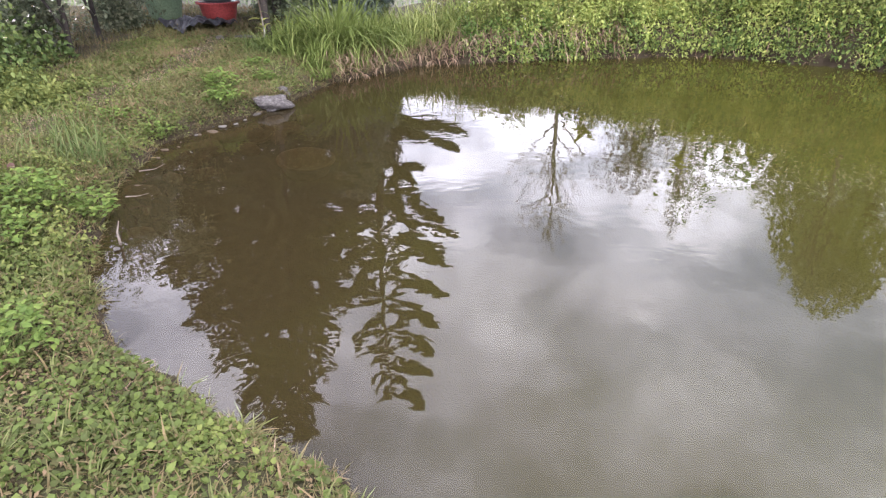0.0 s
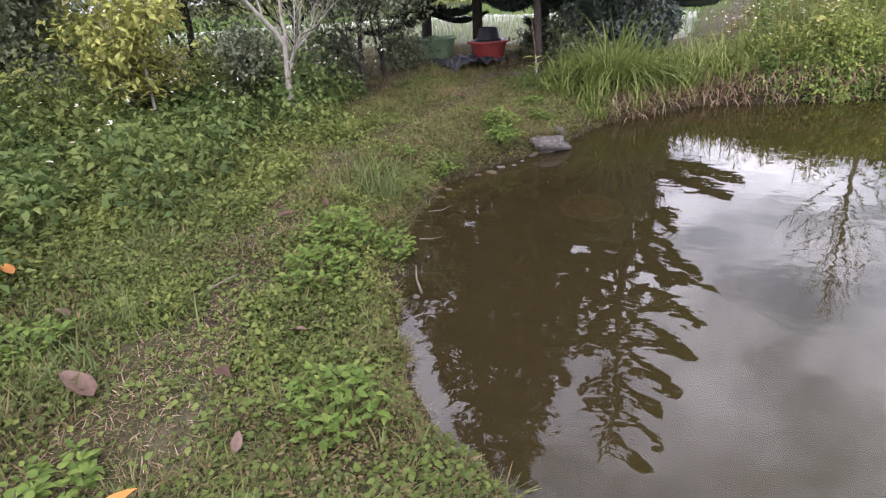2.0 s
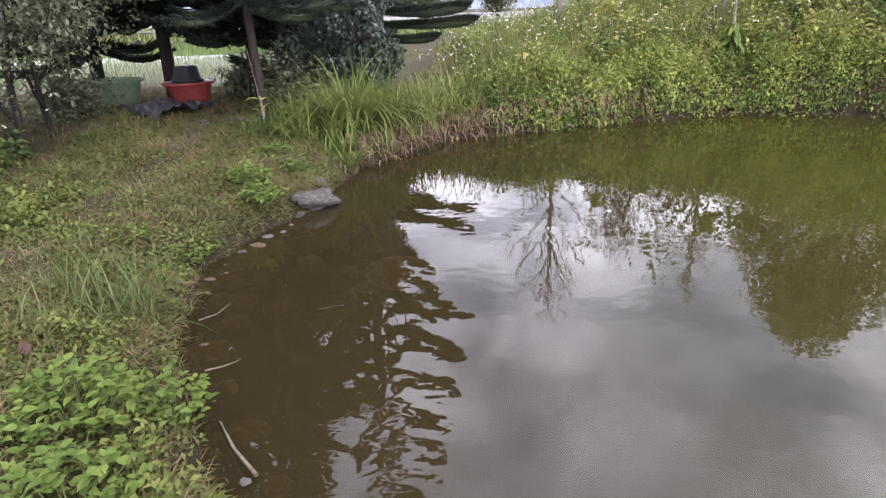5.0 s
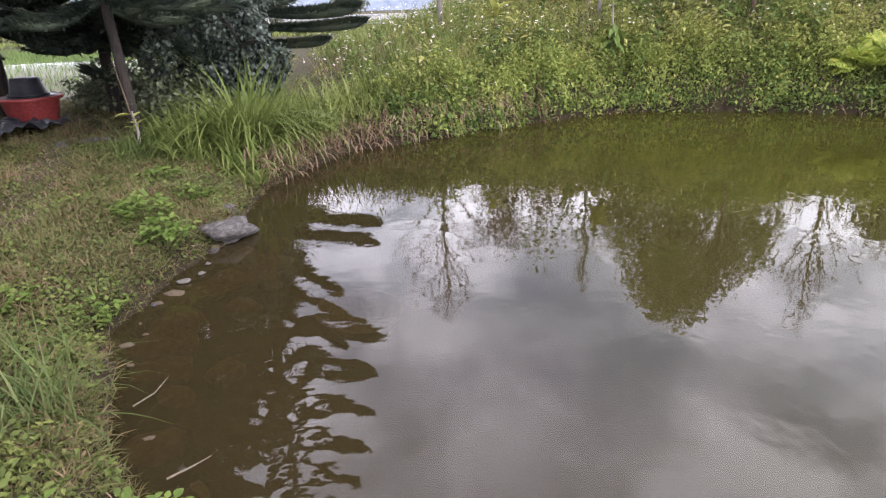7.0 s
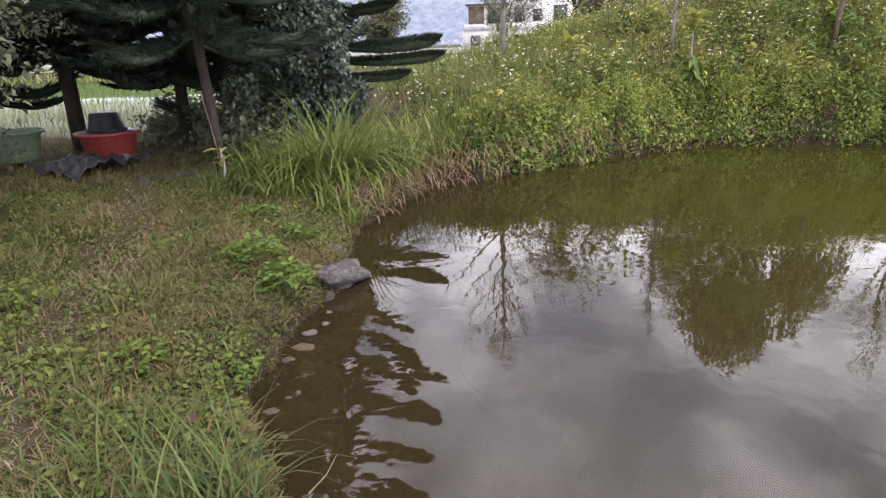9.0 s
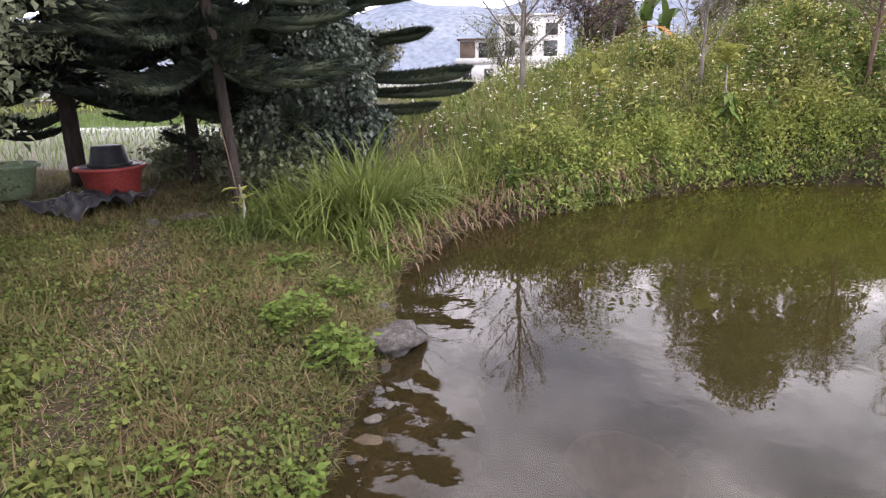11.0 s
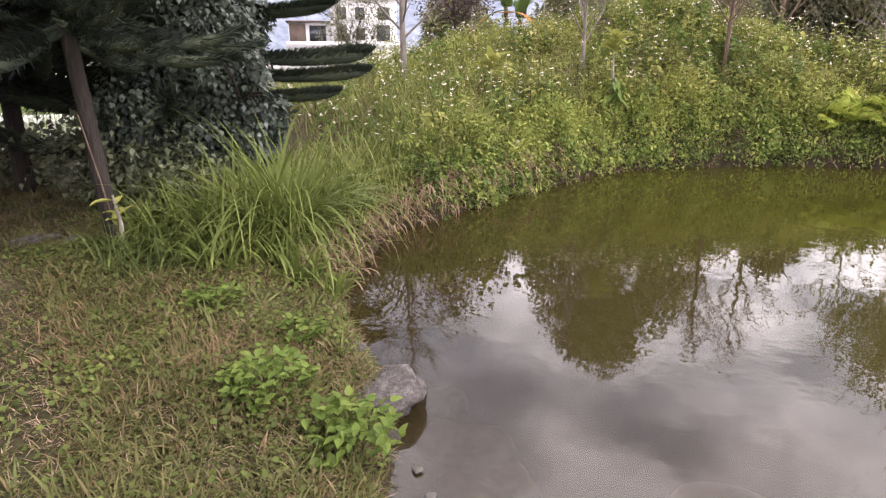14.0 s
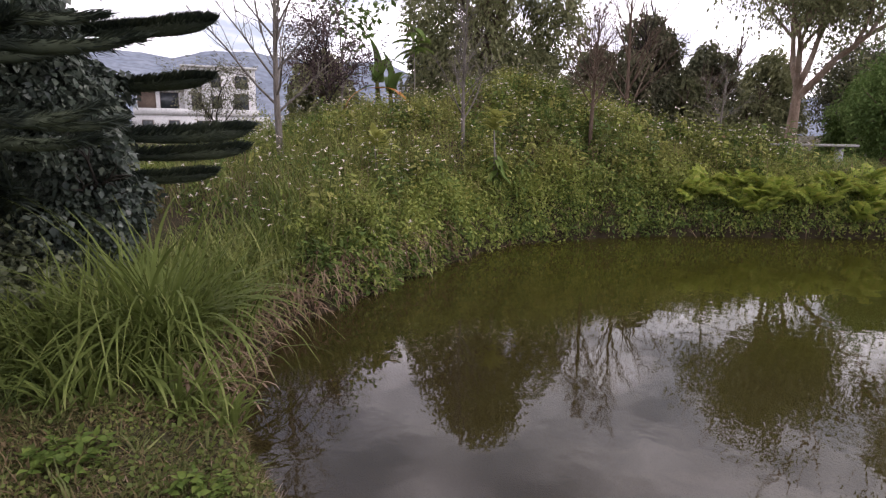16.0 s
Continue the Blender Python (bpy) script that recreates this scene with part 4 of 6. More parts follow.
def sapling(place, height, leaf, n, label, seed, mat=LIGHTGREEN, droop=0, low=0.55):
    t = thing("sapling", place, label, "plant")
    g = np.random.default_rng(seed)
    V, F = tube([(0, 0, -0.05), (0.02, 0.01, height * 0.5), (0.0, 0.03, height)], [0.022, 0.016, 0.008], 6)
    piece("stem", fast_mesh("sapling_stem", V, F, BARK_PALE, smooth=True), t)
    me = fast_mesh("sapling_leaf", *broad_template(0.34), mat, smooth=True)
    for k in range(n):
        f = low + (1 - low) * k / n
        m = pose(0, 0, height * f, 0, 0, k * 137 + g.normal(0, 12)) @ pose(0, 0, 0, 40 * (f - 0.35) - droop + g.normal(0, 14), 0, 0) @ Matrix.Scale(leaf * (0.75 + 0.5 * g.random()), 4)
        piece("leaf", me, t, m)
    return t


sapling(at(4.3, 10.3), 1.25, 0.26, 26, "young sapling with a bright yellow green crown", 71, PALELEAF, low=0.8)
sapling(at(4.32, 10.25), 0.7, 0.3, 18, "drooping dark green young plant on the mound", 72, DEEPLEAF, 55, low=0.5)
sapling(at(2.7, 11.2), 0.75, 0.28, 18, "pale leaved young plant on the mound", 73, PALELEAF, low=0.8)
sapling(at(-6.25, 5.65), 1.45, 0.2, 90, "leafy sapling with yellow green leaves on a pale stump", 74, PALELEAF, low=0.3)
leafy_tree("croton_shrub", at(-6.6, 5.75), 1.9, 0.05, 78, "bushy shrub with yellow green leaves above the weeds", BARK_PALE, PALELEAF, leaf=0.13, per=6, jitter=0.14, trunk=0.45, first=0.2, spread=0.75)
sapling(at(8.4, 15.6), 2.2, 0.5, 18, "tall young plant with long drooping leaves", 75, DEEPLEAF, 25, low=0.7)


def undergrowth():
    g = np.random.default_rng(90)
    for k, (ux, uy, r, h) in enumerate([(-2.3, 10.9, 0.4, 0.8), (-2.0, 10.2, 0.35, 0.6), (-3.1, 12.2, 0.4, 0.5), (-5.6, 8.6, 0.5, 1.0), (-6.1, 7.4, 0.6, 1.1), (-5.3, 10.4, 0.4, 0.5)]):
        t = thing("undergrowth_shrub", at(ux, uy), "low dark evergreen shrub beneath the pines", "shrub", "shrubs under the trees")
        paths, tips = branching((0, 0, -0.05), (0, 0, 1), h * 0.5, 0.02, 2, 0.8, 0.7, 5, 0.1, 500 + k, 0.2)
        limb_meshes("undergrowth", paths, BARK_DARK, t)
        crown("undergrowth", tips, 30, 0.065, OLIVE, t, 0.16, 520 + k, leaf_template(0.6))


undergrowth()

sapling(at(-2.62, 9.12), 0.42, 0.17, 7, "small plant with pale yellow leaves at the pine's foot", 76, PALELEAF, low=0.5)


def stake():
    V, F = tube([(-2.6, 9.24, 0.25), (-2.66, 9.27, 0.8), (-2.72, 9.3, 1.25)], [0.008, 0.007, 0.006], 6)
    ob = new("stake", fast_mesh("stake", V, F, BARK_BROWN, smooth=True))
    tagged(ob, "thin brown wooden stake leaning at the pine trunk", "stake")


stake()

# ---------- tubs, sheet and stones by the pines ----------


def tub(name, place, r, h, mat, label, tilt=0):
    t = thing(name, pose(*place, tilt, 0, 0), label, "tub")
    prof = [(0.0, 0.0), (r * 0.74, 0.0), (r * 0.78, 0.02), (r * 0.95, h * 0.88), (r * 0.96, h * 0.9), (r * 1.06, h * 0.91), (r * 1.07, h), (r * 1.0, h), (r * 0.93, h * 0.9), (r * 0.74, 0.03), (0.0, 0.03)]
    V, F = lathe(prof, 40)
    piece("body", fast_mesh(name, V, F, mat, smooth=False), t)
    V, F = lathe([(r * 1.075, h - 0.035), (r * 1.1, h - 0.03), (r * 1.1, h - 0.003), (r * 1.075, h + 0.004), (r * 0.99, h + 0.004), (r * 0.98, h - 0.02)], 40)
    piece("rim", fast_mesh(name + "_rim", V, F, mat, smooth=True), t)
    return t


tub("red_tub", at(-3.85, 10.95, 0.02), 0.33, 0.33, RED_PLASTIC, "faded red plastic tub standing beside a pine")
tub("green_tub", at(-4.95, 11.35, 0.0), 0.33, 0.36, GREEN_PLASTIC, "faded green plastic tub under the pines")


def upturned_pot(place):
    t = thing("black_pot", place, "black plastic pot upside down on the red tub", "pot")
    V, F = lathe([(0.215, 0.0), (0.215, 0.03), (0.2, 0.035), (0.16, 0.2), (0.145, 0.215), (0.0, 0.215)], 32)
    piece("body", fast_mesh("black_pot", V, F, BLACK_PLASTIC), t)
    V, F = lathe([(0.205, 0.0), (0.225, 0.004), (0.225, 0.03), (0.208, 0.036)], 32)
    piece("rim", fast_mesh("black_pot_rim", V, F, BLACK_PLASTIC, smooth=True), t)
    V, F = lathe([(0.0, 0.0), (0.315, 0.0), (0.315, 0.012), (0.0, 0.012)], 32)
    b = new("tub_cover", fast_mesh("tub_cover", V, F, BLACK_PLASTIC))
    b.matrix_world = pose(place[0], place[1], place[2] - 0.013)
    tagged(b, "flat dark soil filled cover inside the red tub", "cover")


x, y, z = at(-3.85, 10.95, 0.02)
upturned_pot((x, y, z + 0.335))


def crumpled_sheet(place, w, l, rz):
    n = 44
    u, v = np.meshgrid(np.linspace(-w / 2, w / 2, n), np.linspace(-l / 2, l / 2, n), indexing="ij")
    a = math.radians(rz)
    px, py = place[0] + u * math.cos(a) - v * math.sin(a), place[1] + u * math.sin(a) + v * math.cos(a)
    ragged = 1 - 0.25 * value_noise(u * 6 + 5, v * 0 + 3, 5)
    py = place[1] + (py - place[1]) * ragged
    folds = 0.2 * np.abs(value_noise(u * 4 + v * 2 + 11, v * 3 + 7, 6) - 0.45) + 0.16 * np.abs(value_noise(u * 9 + 4, v * 8 - u * 5 + 50, 7) - 0.5) + 0.02
    hump = 0.1 * np.exp(-((u + 0.1) ** 2 / 0.06 + v ** 2 / 0.12))
    z = high(px.ravel(), py.ravel()).reshape(px.shape) + folds + hump
    i, j = np.meshgrid(np.arange(n - 1), np.arange(n - 1), indexing="ij")
    i, j = i.ravel(), j.ravel()
    F = np.stack([i * n + j, (i + 1) * n + j, (i + 1) * n + j + 1, i * n + j + 1], -1)
    ob = new("plastic_sheet", fast_mesh("plastic_sheet", np.stack([px.ravel(), py.ravel(), z.ravel()], -1), F, BLACK_SHEET))
    s = ob.modifiers.new("thickness", "SOLIDIFY")
    s.thickness = 0.006
    tagged(ob, "crumpled black plastic sheet lying on the grass", "plastic sheet")


crumpled_sheet((-3.98, 10.25), 1.0, 0.75, 50)


def stone_mesh(seed, detail=3, rough=0.3):
    bm = bmesh.new()
    bmesh.ops.create_icosphere(bm, subdivisions=detail, radius=0.5)
    off3 = Vector((seed * 3.1, seed * 1.7, 5))
    for v in bm.verts:
        c = v.co.normalized()
        k = 1 + rough * noise.noise(c * 1.3 + off3) * 1.6 + rough * 0.35 * noise.noise(c * 4 + off3)
        v.co = c * 0.5 * k
        v.co.z = min(v.co.z, 0.36 + 0.1 * noise.noise(c * 2.5 + off3))
        if v.co.z < -0.22:
            v.co.z = -0.22
    for f in bm.faces:
        f.smooth = True
    me = bpy.data.meshes.new("stone")
    bm.to_mesh(me)
    bm.free()
    return me


STONES = [stone_mesh(s) for s in range(5)]
for me in STONES:
    me.materials.append(ROCK)
PEBBLES = [stone_mesh(s + 20, 2) for s in range(3)]
for me in PEBBLES:
    me.materials.append(PALEROCK)
WETSTONES = [stone_mesh(s + 7, 2) for s in range(4)]
for me in WETSTONES:
    me.materials.append(WETROCK)


def stone(name, meshes, k, place, size, rz, label, group=""):
    ob = new(name, meshes[k % len(meshes)])
    ob.matrix_world = pose(*place, 0, 0, rz) @ Matrix.Diagonal((*size, 1))
    return tagged(ob, label, "stone", group)


stone("rock", STONES, 0, (-1.95, 6.77, 0.06), (0.42, 0.36, 0.24), 35, "grey weathered boulder at the water's edge")
stone("rock", STONES, 1, (-1.98, 7.2, 0.1), (0.3, 0.26, 0.2), 70, "grey rounded stone in the bank's grass", "stones on the bank")
for k, (sx, sy, w) in enumerate([(-3.1, 9.7, 0.3), (-2.85, 9.62, 0.22), (-3.4, 9.5, 0.2)]):
    stone("flat_stone", STONES, k + 2, at(sx, sy, 0.0), (w, w * 0.6, 0.1), 15 + 40 * k, "flat grey stone sunk in the lawn", "flat stones in the lawn")
for k, (sx, sy, s) in enumerate([(-2.28, 6.03, 0.09), (-2.17, 6.12, 0.06), (-2.12, 6.28, 0.05), (-2.07, 3.33, 0.05), (-1.85, 2.66, 0.08)]):
    stone("pebble", PEBBLES, k, (sx, sy, 0.01), (s, s * 0.8, s * 0.35), k * 47, "small pale pebble at the waterline", "pebbles at the waterline")
for k, (sx, sy, s) in enumerate([(-1.72, 6.38, 0.42), (-1.98, 6.12, 0.36), (-1.75, 6.15, 0.26), (-2.28, 5.65, 0.22), (-2.33, 5.4, 0.24), (-2.38, 5.18, 0.26), (-2.36, 4.85, 0.2), (-2.4, 4.5, 0.22), (-2.3, 4.15, 0.18), (-2.15, 3.75, 0.2), (-2.0, 3.4, 0.2), (-1.95, 5.75, 0.25), (-2.1, 5.0, 0.2), (-1.6, 6.75, 0.25)]):
    stone("submerged_stone", WETSTONES, k, (sx, sy, -0.122 - 0.01 * (k % 3)), (s, s * 0.8, 0.16), k * 61, "silt covered stone just under the water", "stones under the water")


def sunken_basin():
    t = thing("sunken_basin", pose(-1.3, 5.36, -0.235, 4, 3, 0), "round silted basin lying under the water", "basin")
    V, F = lathe([(0.0, 0.0), (0.2, 0.0), (0.25, 0.12), (0.275, 0.125), (0.275, 0.14), (0.24, 0.135), (0.19, 0.02), (0.0, 0.02)], 32)
    piece("body", fast_mesh("sunken_basin", V, F, WETROCK, smooth=True), t)


sunken_basin()

g = np.random.default_rng(611)
for k in range(9):
    # broken wet stones scattered along the trodden shore
    q = LOOP[56 + int(28 * g.random())]
    w = 0.025 + 0.11 * g.random() ** 3
    stone("shore_stone", WETSTONES if k % 3 else STONES, k, (q[0] + g.normal(0.03, 0.07), q[1] + g.normal(0, 0.07), 0.004), (w * 1.3, w * (0.5 + 0.4 * g.random()), w * 0.4), g.random() * 360, "small wet stone lying at the waterline", "stones along the shore")
for k, (sx, sy, w) in enumerate([(-2.46, 5.31, 0.30), (-2.41, 5.51, 0.26), (-2.31, 5.67, 0.34), (-2.34, 5.89, 0.24), (-2.15, 5.97, 0.36), (-1.99, 6.08, 0.34), (-1.86, 6.44, 0.30), (-2.44, 4.43, 0.30), (-2.50, 5.10, 0.24)]):
    stone("shore_boulder", WETSTONES, k, (sx, sy, -0.062 - 0.012 * (k % 3)), (w, w * 0.7, 0.16 + 0.02 * (k % 2)), k * 53, "brown silted boulder lying just under the water", "boulders along the shore")
stone("rock", STONES, 3, (-2.14, 6.86, 0.1), (0.36, 0.26, 0.14), 120, "flat pale grey slab beside the boulder", "stones on the bank")

# ---------- grass and weeds ----------


def spots(n, x0, x1, y0, y1, seed, near=None, far=None, cover=None):
    g = np.random.default_rng(seed)
    x, y = x0 + (x1 - x0) * g.random(n), y0 + (y1 - y0) * g.random(n)
    d = off(x, y)
    keep = (d > (near if near is not None else 0.02)) & (d < (far if far is not None else 1e9))
    if cover is not None:
        keep &= g.random(n) < cover(x, y, d)
    return x[keep], y[keep], d[keep]


def lawn_cover(x, y, d):
    bare = value_noise(x * 1.4 + 30, y * 1.4 + 30, 11)
    mound = sstep(-0.6, 0.4, x) * sstep(8.3, 9.2, y)
    return np.clip(0.4 + 0.9 * (bare - 0.25), 0.15, 1) * (1 - mound) * (1 - 0.88 * trodden(x, y))


def turf(n, box, seed, height, name, mat=TURF, near=0.0, far=None, label="short matted grass on the pond's bank", cover=lawn_cover, width=0.07, lift=0.75, steps=2):
    g = np.random.default_rng(seed)
    x, y, d = spots(n, *box, seed, near, far, cover)
    k = len(x)
    pieces = []
    for part_k, bend in enumerate((0.5, 1.1, 1.7)):
        s = np.arange(k) % 3 == part_k
        m = int(s.sum())
        h = height * (0.5 + 0.9 * g.random(m)) * (0.7 + 0.8 * value_noise(x[s] * 2.2, y[s] * 2.2, 13))
        M = turns(g.random(m) * 6.28, g.normal(lift, 0.4, m), g.normal(0, 0.4, m), h)
        pieces.append(strew(blade_template(width, bend, steps), M, np.stack([x[s], y[s], high(x[s], y[s]) - 0.005], -1)))
    V, F = gather(*pieces)
    ob = new(name, fast_mesh(name, V, F, mat))
    return tagged(ob, label, "grass", kind="stuff")


turf(190000, (-4.6, 0.3, 0.4, 9.2), 101, 0.062, "short_grass")
turf(110000, (-3.4, 0.3, 0.9, 9.2), 104, 0.07, "edge_grass", near=-0.02, far=0.22, cover=None, lift=0.4, label="matted grass hanging over the waterline")
turf(120000, (-4.6, 0.2, 4.0, 11.5), 107, 0.06, "thatch", mat=TUFTED, label="matted mown thatch on the lawn", width=0.06, lift=0.3)
turf(60000, (-4.2, -1.6, 0.6, 5.0), 108, 0.055, "thatch", mat=TURF, label="grey brown thatch on the trodden path", width=0.06, lift=0.12, cover=lambda x, y, d: trodden(x, y))
turf(70000, (-9.0, -3.0, -1.0, 14.5), 102, 0.1, "rough_grass", label="rough grass further from the pond", steps=1)
turf(50000, (-4.5, 0.2, 7.0, 12.5), 103, 0.075, "rough_grass", label="rough grass below the pines", lift=0.5)


def creeper(n, box, seed, leaf, name, mat=CREEPER, near=0.02, far=None, rise=0.05, label="", cover=None, template=None, base=0.12):
    """Small leaves close to the ground, thicker in patches."""
    g = np.random.default_rng(seed)

    def patches(x, y, d):
        return (base + (1 - base) * sstep(0.4, 0.62, value_noise(x * 1.9 + seed, y * 1.9, seed))) * (1 if cover is None else cover(x, y, d))
    x, y, d = spots(n, *box, seed, near, far, patches)
    k = len(x)
    z = high(x, y) + rise * g.random(k) * (0.4 + value_noise(x * 3, y * 3, seed + 1))
    M = turns(g.random(k) * 6.28, g.normal(0.1, 0.5, k), g.normal(0, 0.5, k), leaf * (0.55 + 0.8 * g.random(k)))
    V, F = strew(template or leaf_template(0.75, 0.08, 0.08), M, np.stack([x, y, z], -1))
    ob = new(name, fast_mesh(name, V, F, mat))
    return tagged(ob, label, "ground cover", kind="stuff")


turf(60000, (-9.0, 6.0, -7.0, 0.8), 105, 0.1, "rough_grass", label="rough grass south of the pond", steps=1)
turf(30000, (8.0, 15.0, -6.0, 6.0), 106, 0.14, "rough_grass", label="rough grass east of the pond", cover=None, steps=1)


def off_mound(x, y, d):
    return 1 - sstep(-0.6, 0.4, x) * sstep(8.3, 9.2, y)


def lawn_leaves(x, y, d):
    """Leafy near the start of the walk, mown and dry beyond."""
    return off_mound(x, y, d) * (1 - 0.8 * trodden(x, y)) * (1 - 0.4 * sstep(4.2, 5.8, y))


creeper(290000, (-4.6, 0.3, 0.4, 9.5), 111, 0.027, "creeping_weeds", rise=0.045, label="small leaved creeping weeds in the grass", cover=lawn_leaves, template=bit_template(0.9), base=0.3)
creeper(150000, (-4.6, 0.3, 0.4, 9.5), 113, 0.022, "creeping_weeds", mat=TURF, rise=0.04, label="dull olive creeping plants in the grass", cover=lawn_leaves, template=bit_template(0.5), base=0.5)
creeper(14000, (-4.6, 0.3, 0.4, 6.0), 112, 0.03, "creeping_weeds", rise=0.07, label="bright leafy weeds scattered over the grass", cover=lawn_leaves, template=broad_template(0.75))


def tufts(n, per, box, seed, radius, height, name, label, mat=TUFTED, near=0.03, cover=lawn_cover):
    """Mown grass in tufts, the blades of each spreading from one root."""
    g = np.random.default_rng(seed)
    x, y, d = spots(n, *box, seed, near, None, cover)
    big = 0.5 + 1.0 * g.random(len(x))
    x, y, big = (np.repeat(a, per) for a in (x, y, big))
    k = len(x)
    a = g.random(k) * 6.28
    f = radius * np.sqrt(g.random(k)) * big
    x, y = x + f * np.cos(a), y + f * np.sin(a)
    M = turns(a - math.pi / 2 + g.normal(0, 0.5, k), g.normal(0.75, 0.3, k), g.normal(0, 0.4, k), height * big * (0.5 + 0.8 * g.random(k)))
    V, F = strew(blade_template(0.075, 1.0, 2), M, np.stack([x, y, high(x, y) - 0.004], -1))
    tagged(new(name, fast_mesh(name, V, F, mat)), label, "grass", kind="stuff")


tufts(6500, 13, (-4.8, 0.3, 0.4, 11.5), 181, 0.025, 0.085, "grass_tufts", "uneven tufts of mown grass on the lawn")


def clumps(n_clumps, per, box, seed, radius, height, leaf, name, mat, label, near=0.1, far=None, cover=None, template=None, category="weeds", front=False):
    """Leafy weeds as low domes packed side by side."""
    g = np.random.default_rng(seed)
    x, y, d = spots(n_clumps, *box, seed, near, far, cover)
    k = len(x)
    R = radius * (0.6 + 0.8 * g.random(k))
    Hh = height * (0.35 + 0.6 * g.random(k)) * (0.3 + 0.8 * value_noise(x * 1.1 + 70, y * 1.1 + 70, 19) + 1.6 * value_noise(x * 2.7 + 20, y * 2.7 + 50, 23) ** 2)
    cx, cy, R, Hh = (np.repeat(a, per) for a in (x, y, R, Hh))
    n = len(cx)
    a, e = g.random(n) * 6.28, np.arcsin(g.random(n))
    s = 0.7 + 0.35 * g.random(n)
    px, py = cx + R * np.cos(e) * np.cos(a) * s, cy + R * np.cos(e) * np.sin(a) * s
    z = np.maximum(high(px, py), 0.0) + Hh * np.sin(e) * s + 0.01
    M = turns(a - math.pi / 2 + g.normal(0, 0.8, n), g.normal(-0.15, 0.65, n), g.normal(0, 0.6, n), leaf * (0.4 + 1.0 * g.random(n)))
    V, F = strew(template or bit_template(0.42), M, np.stack([px, py, z], -1))
    ob = new(name, fast_mesh(name, V, F, mat))
    return tagged(ob, label, category, kind="stuff")


def on_mound(x, y, d):
    return sstep(-0.7, 0.6, x) * sstep(4.5, 7.5, y + 0.2 * x) * (1 - 0.88 * sstep(8.6, 10.2, x) * sstep(11.5, 9.5, y))


def weedy(x, y, d):
    """The grassy western foot of the mound has few broad leaves."""
    return on_mound(x, y, d) * (0.12 + 0.88 * sstep(0.3, 1.9, x)) * (1 - 0.6 * sstep(0.9, 1.6, d) * sstep(4.8, 2.6, x))


def heads(seed, lo, hi):
    """Where one kind of weed prevails."""
    return lambda x, y, d: weedy(x, y, d) * sstep(lo, hi, value_noise(x * 1.3 + seed, y * 1.3 + 2 * seed, seed))


clumps(2500, 95, (-0.6, 13.5, 6.0, 16.0), 121, 0.22, 0.42, 0.062, "mound_weeds", MOUNDLEAF, "tangled flowering weeds covering the mound", near=0.15, far=6.5, cover=weedy)
clumps(2400, 70, (-0.6, 13.0, 6.0, 15.0), 125, 0.2, 0.5, 0.06, "mound_weeds", PALELEAF, "yellowish flowering weeds covering the mound", near=0.3, far=6.0, cover=heads(25, 0.45, 0.62))
clumps(2600, 75, (-0.6, 13.0, 6.0, 15.0), 126, 0.24, 0.46, 0.08, "mound_weeds", DEEPLEAF, "broad leaved deep green weeds on the mound", near=0.2, far=6.0, cover=heads(26, 0.5, 0.65))
clumps(6400, 75, (-0.4, 9.8, 5.0, 10.8), 122, 0.17, 0.44, 0.06, "bank_weeds", BANKLEAF, "leafy weeds hanging over the water's edge", near=0.07, far=0.6, cover=lambda x, y, d: weedy(x, y, d) * (1 - 0.3 * sstep(4.8, 6.2, x)))
clumps(3600, 60, (-0.8, 9.8, 5.0, 10.8), 127, 0.15, 0.26, 0.065, "bank_weeds", DEEPLEAF, "dark leafy weeds hanging over the water's edge", near=0.0, far=0.3, cover=lambda x, y, d: on_mound(x, y, d) * (1 - 0.2 * sstep(4.8, 6.2, x)) * sstep(0.35, 0.6, value_noise(x * 2 + 31, y * 2 + 17, 46)))
clumps(520, 130, (-9.0, -3.9, 1.0, 9.5), 123, 0.28, 0.6, 0.075, "hedge_weeds", HEDGELEAF, "waist high dark weeds along the path", near=1.7, cover=lambda x, y, d: sstep(-4.0, -5.1, x + 0.12 * (y - 4) + (value_noise(x * 1.5, y * 1.5, 41) - 0.5) * 1.2) * (y < 8.2), template=leaf_template(0.6, 0.1, 0.16))
clumps(3200, 60, (-6.0, -2.2, 0.2, 7.5), 124, 0.15, 0.13, 0.05, "low_weeds", LOWWEED, "low bright weeds beside the trodden path", near=0.5, cover=lambda x, y, d: sstep(0.3, 0.5, value_noise(x * 1.3 + 3, y * 1.3, 9)) * sstep(0.0, -0.5, x + 2.6 + 0.12 * y) * (1 - trodden(x, y)) * sstep(7.5, 5.5, y), template=leaf_template(0.5, 0.12, 0.16))


clumps(260, 150, (-9.5, -5.2, 0.5, 8.5), 128, 0.32, 1.1, 0.07, "hedge_weeds", LOWWEED, "tall bright weeds behind the path", near=2.0, cover=lambda x, y, d: sstep(-5.3, -6.3, x + 0.1 * (y - 4)))


clumps(170, 40, (-3.3, -2.1, 2.2, 4.6), 129, 0.12, 0.11, 0.034, "low_weeds", LOWWEED, "leafy weeds carpeting the bank beside the water", near=0.06, cover=lambda x, y, d: (1 - trodden(x, y)), template=leaf_template(0.5, 0.1, 0.14))


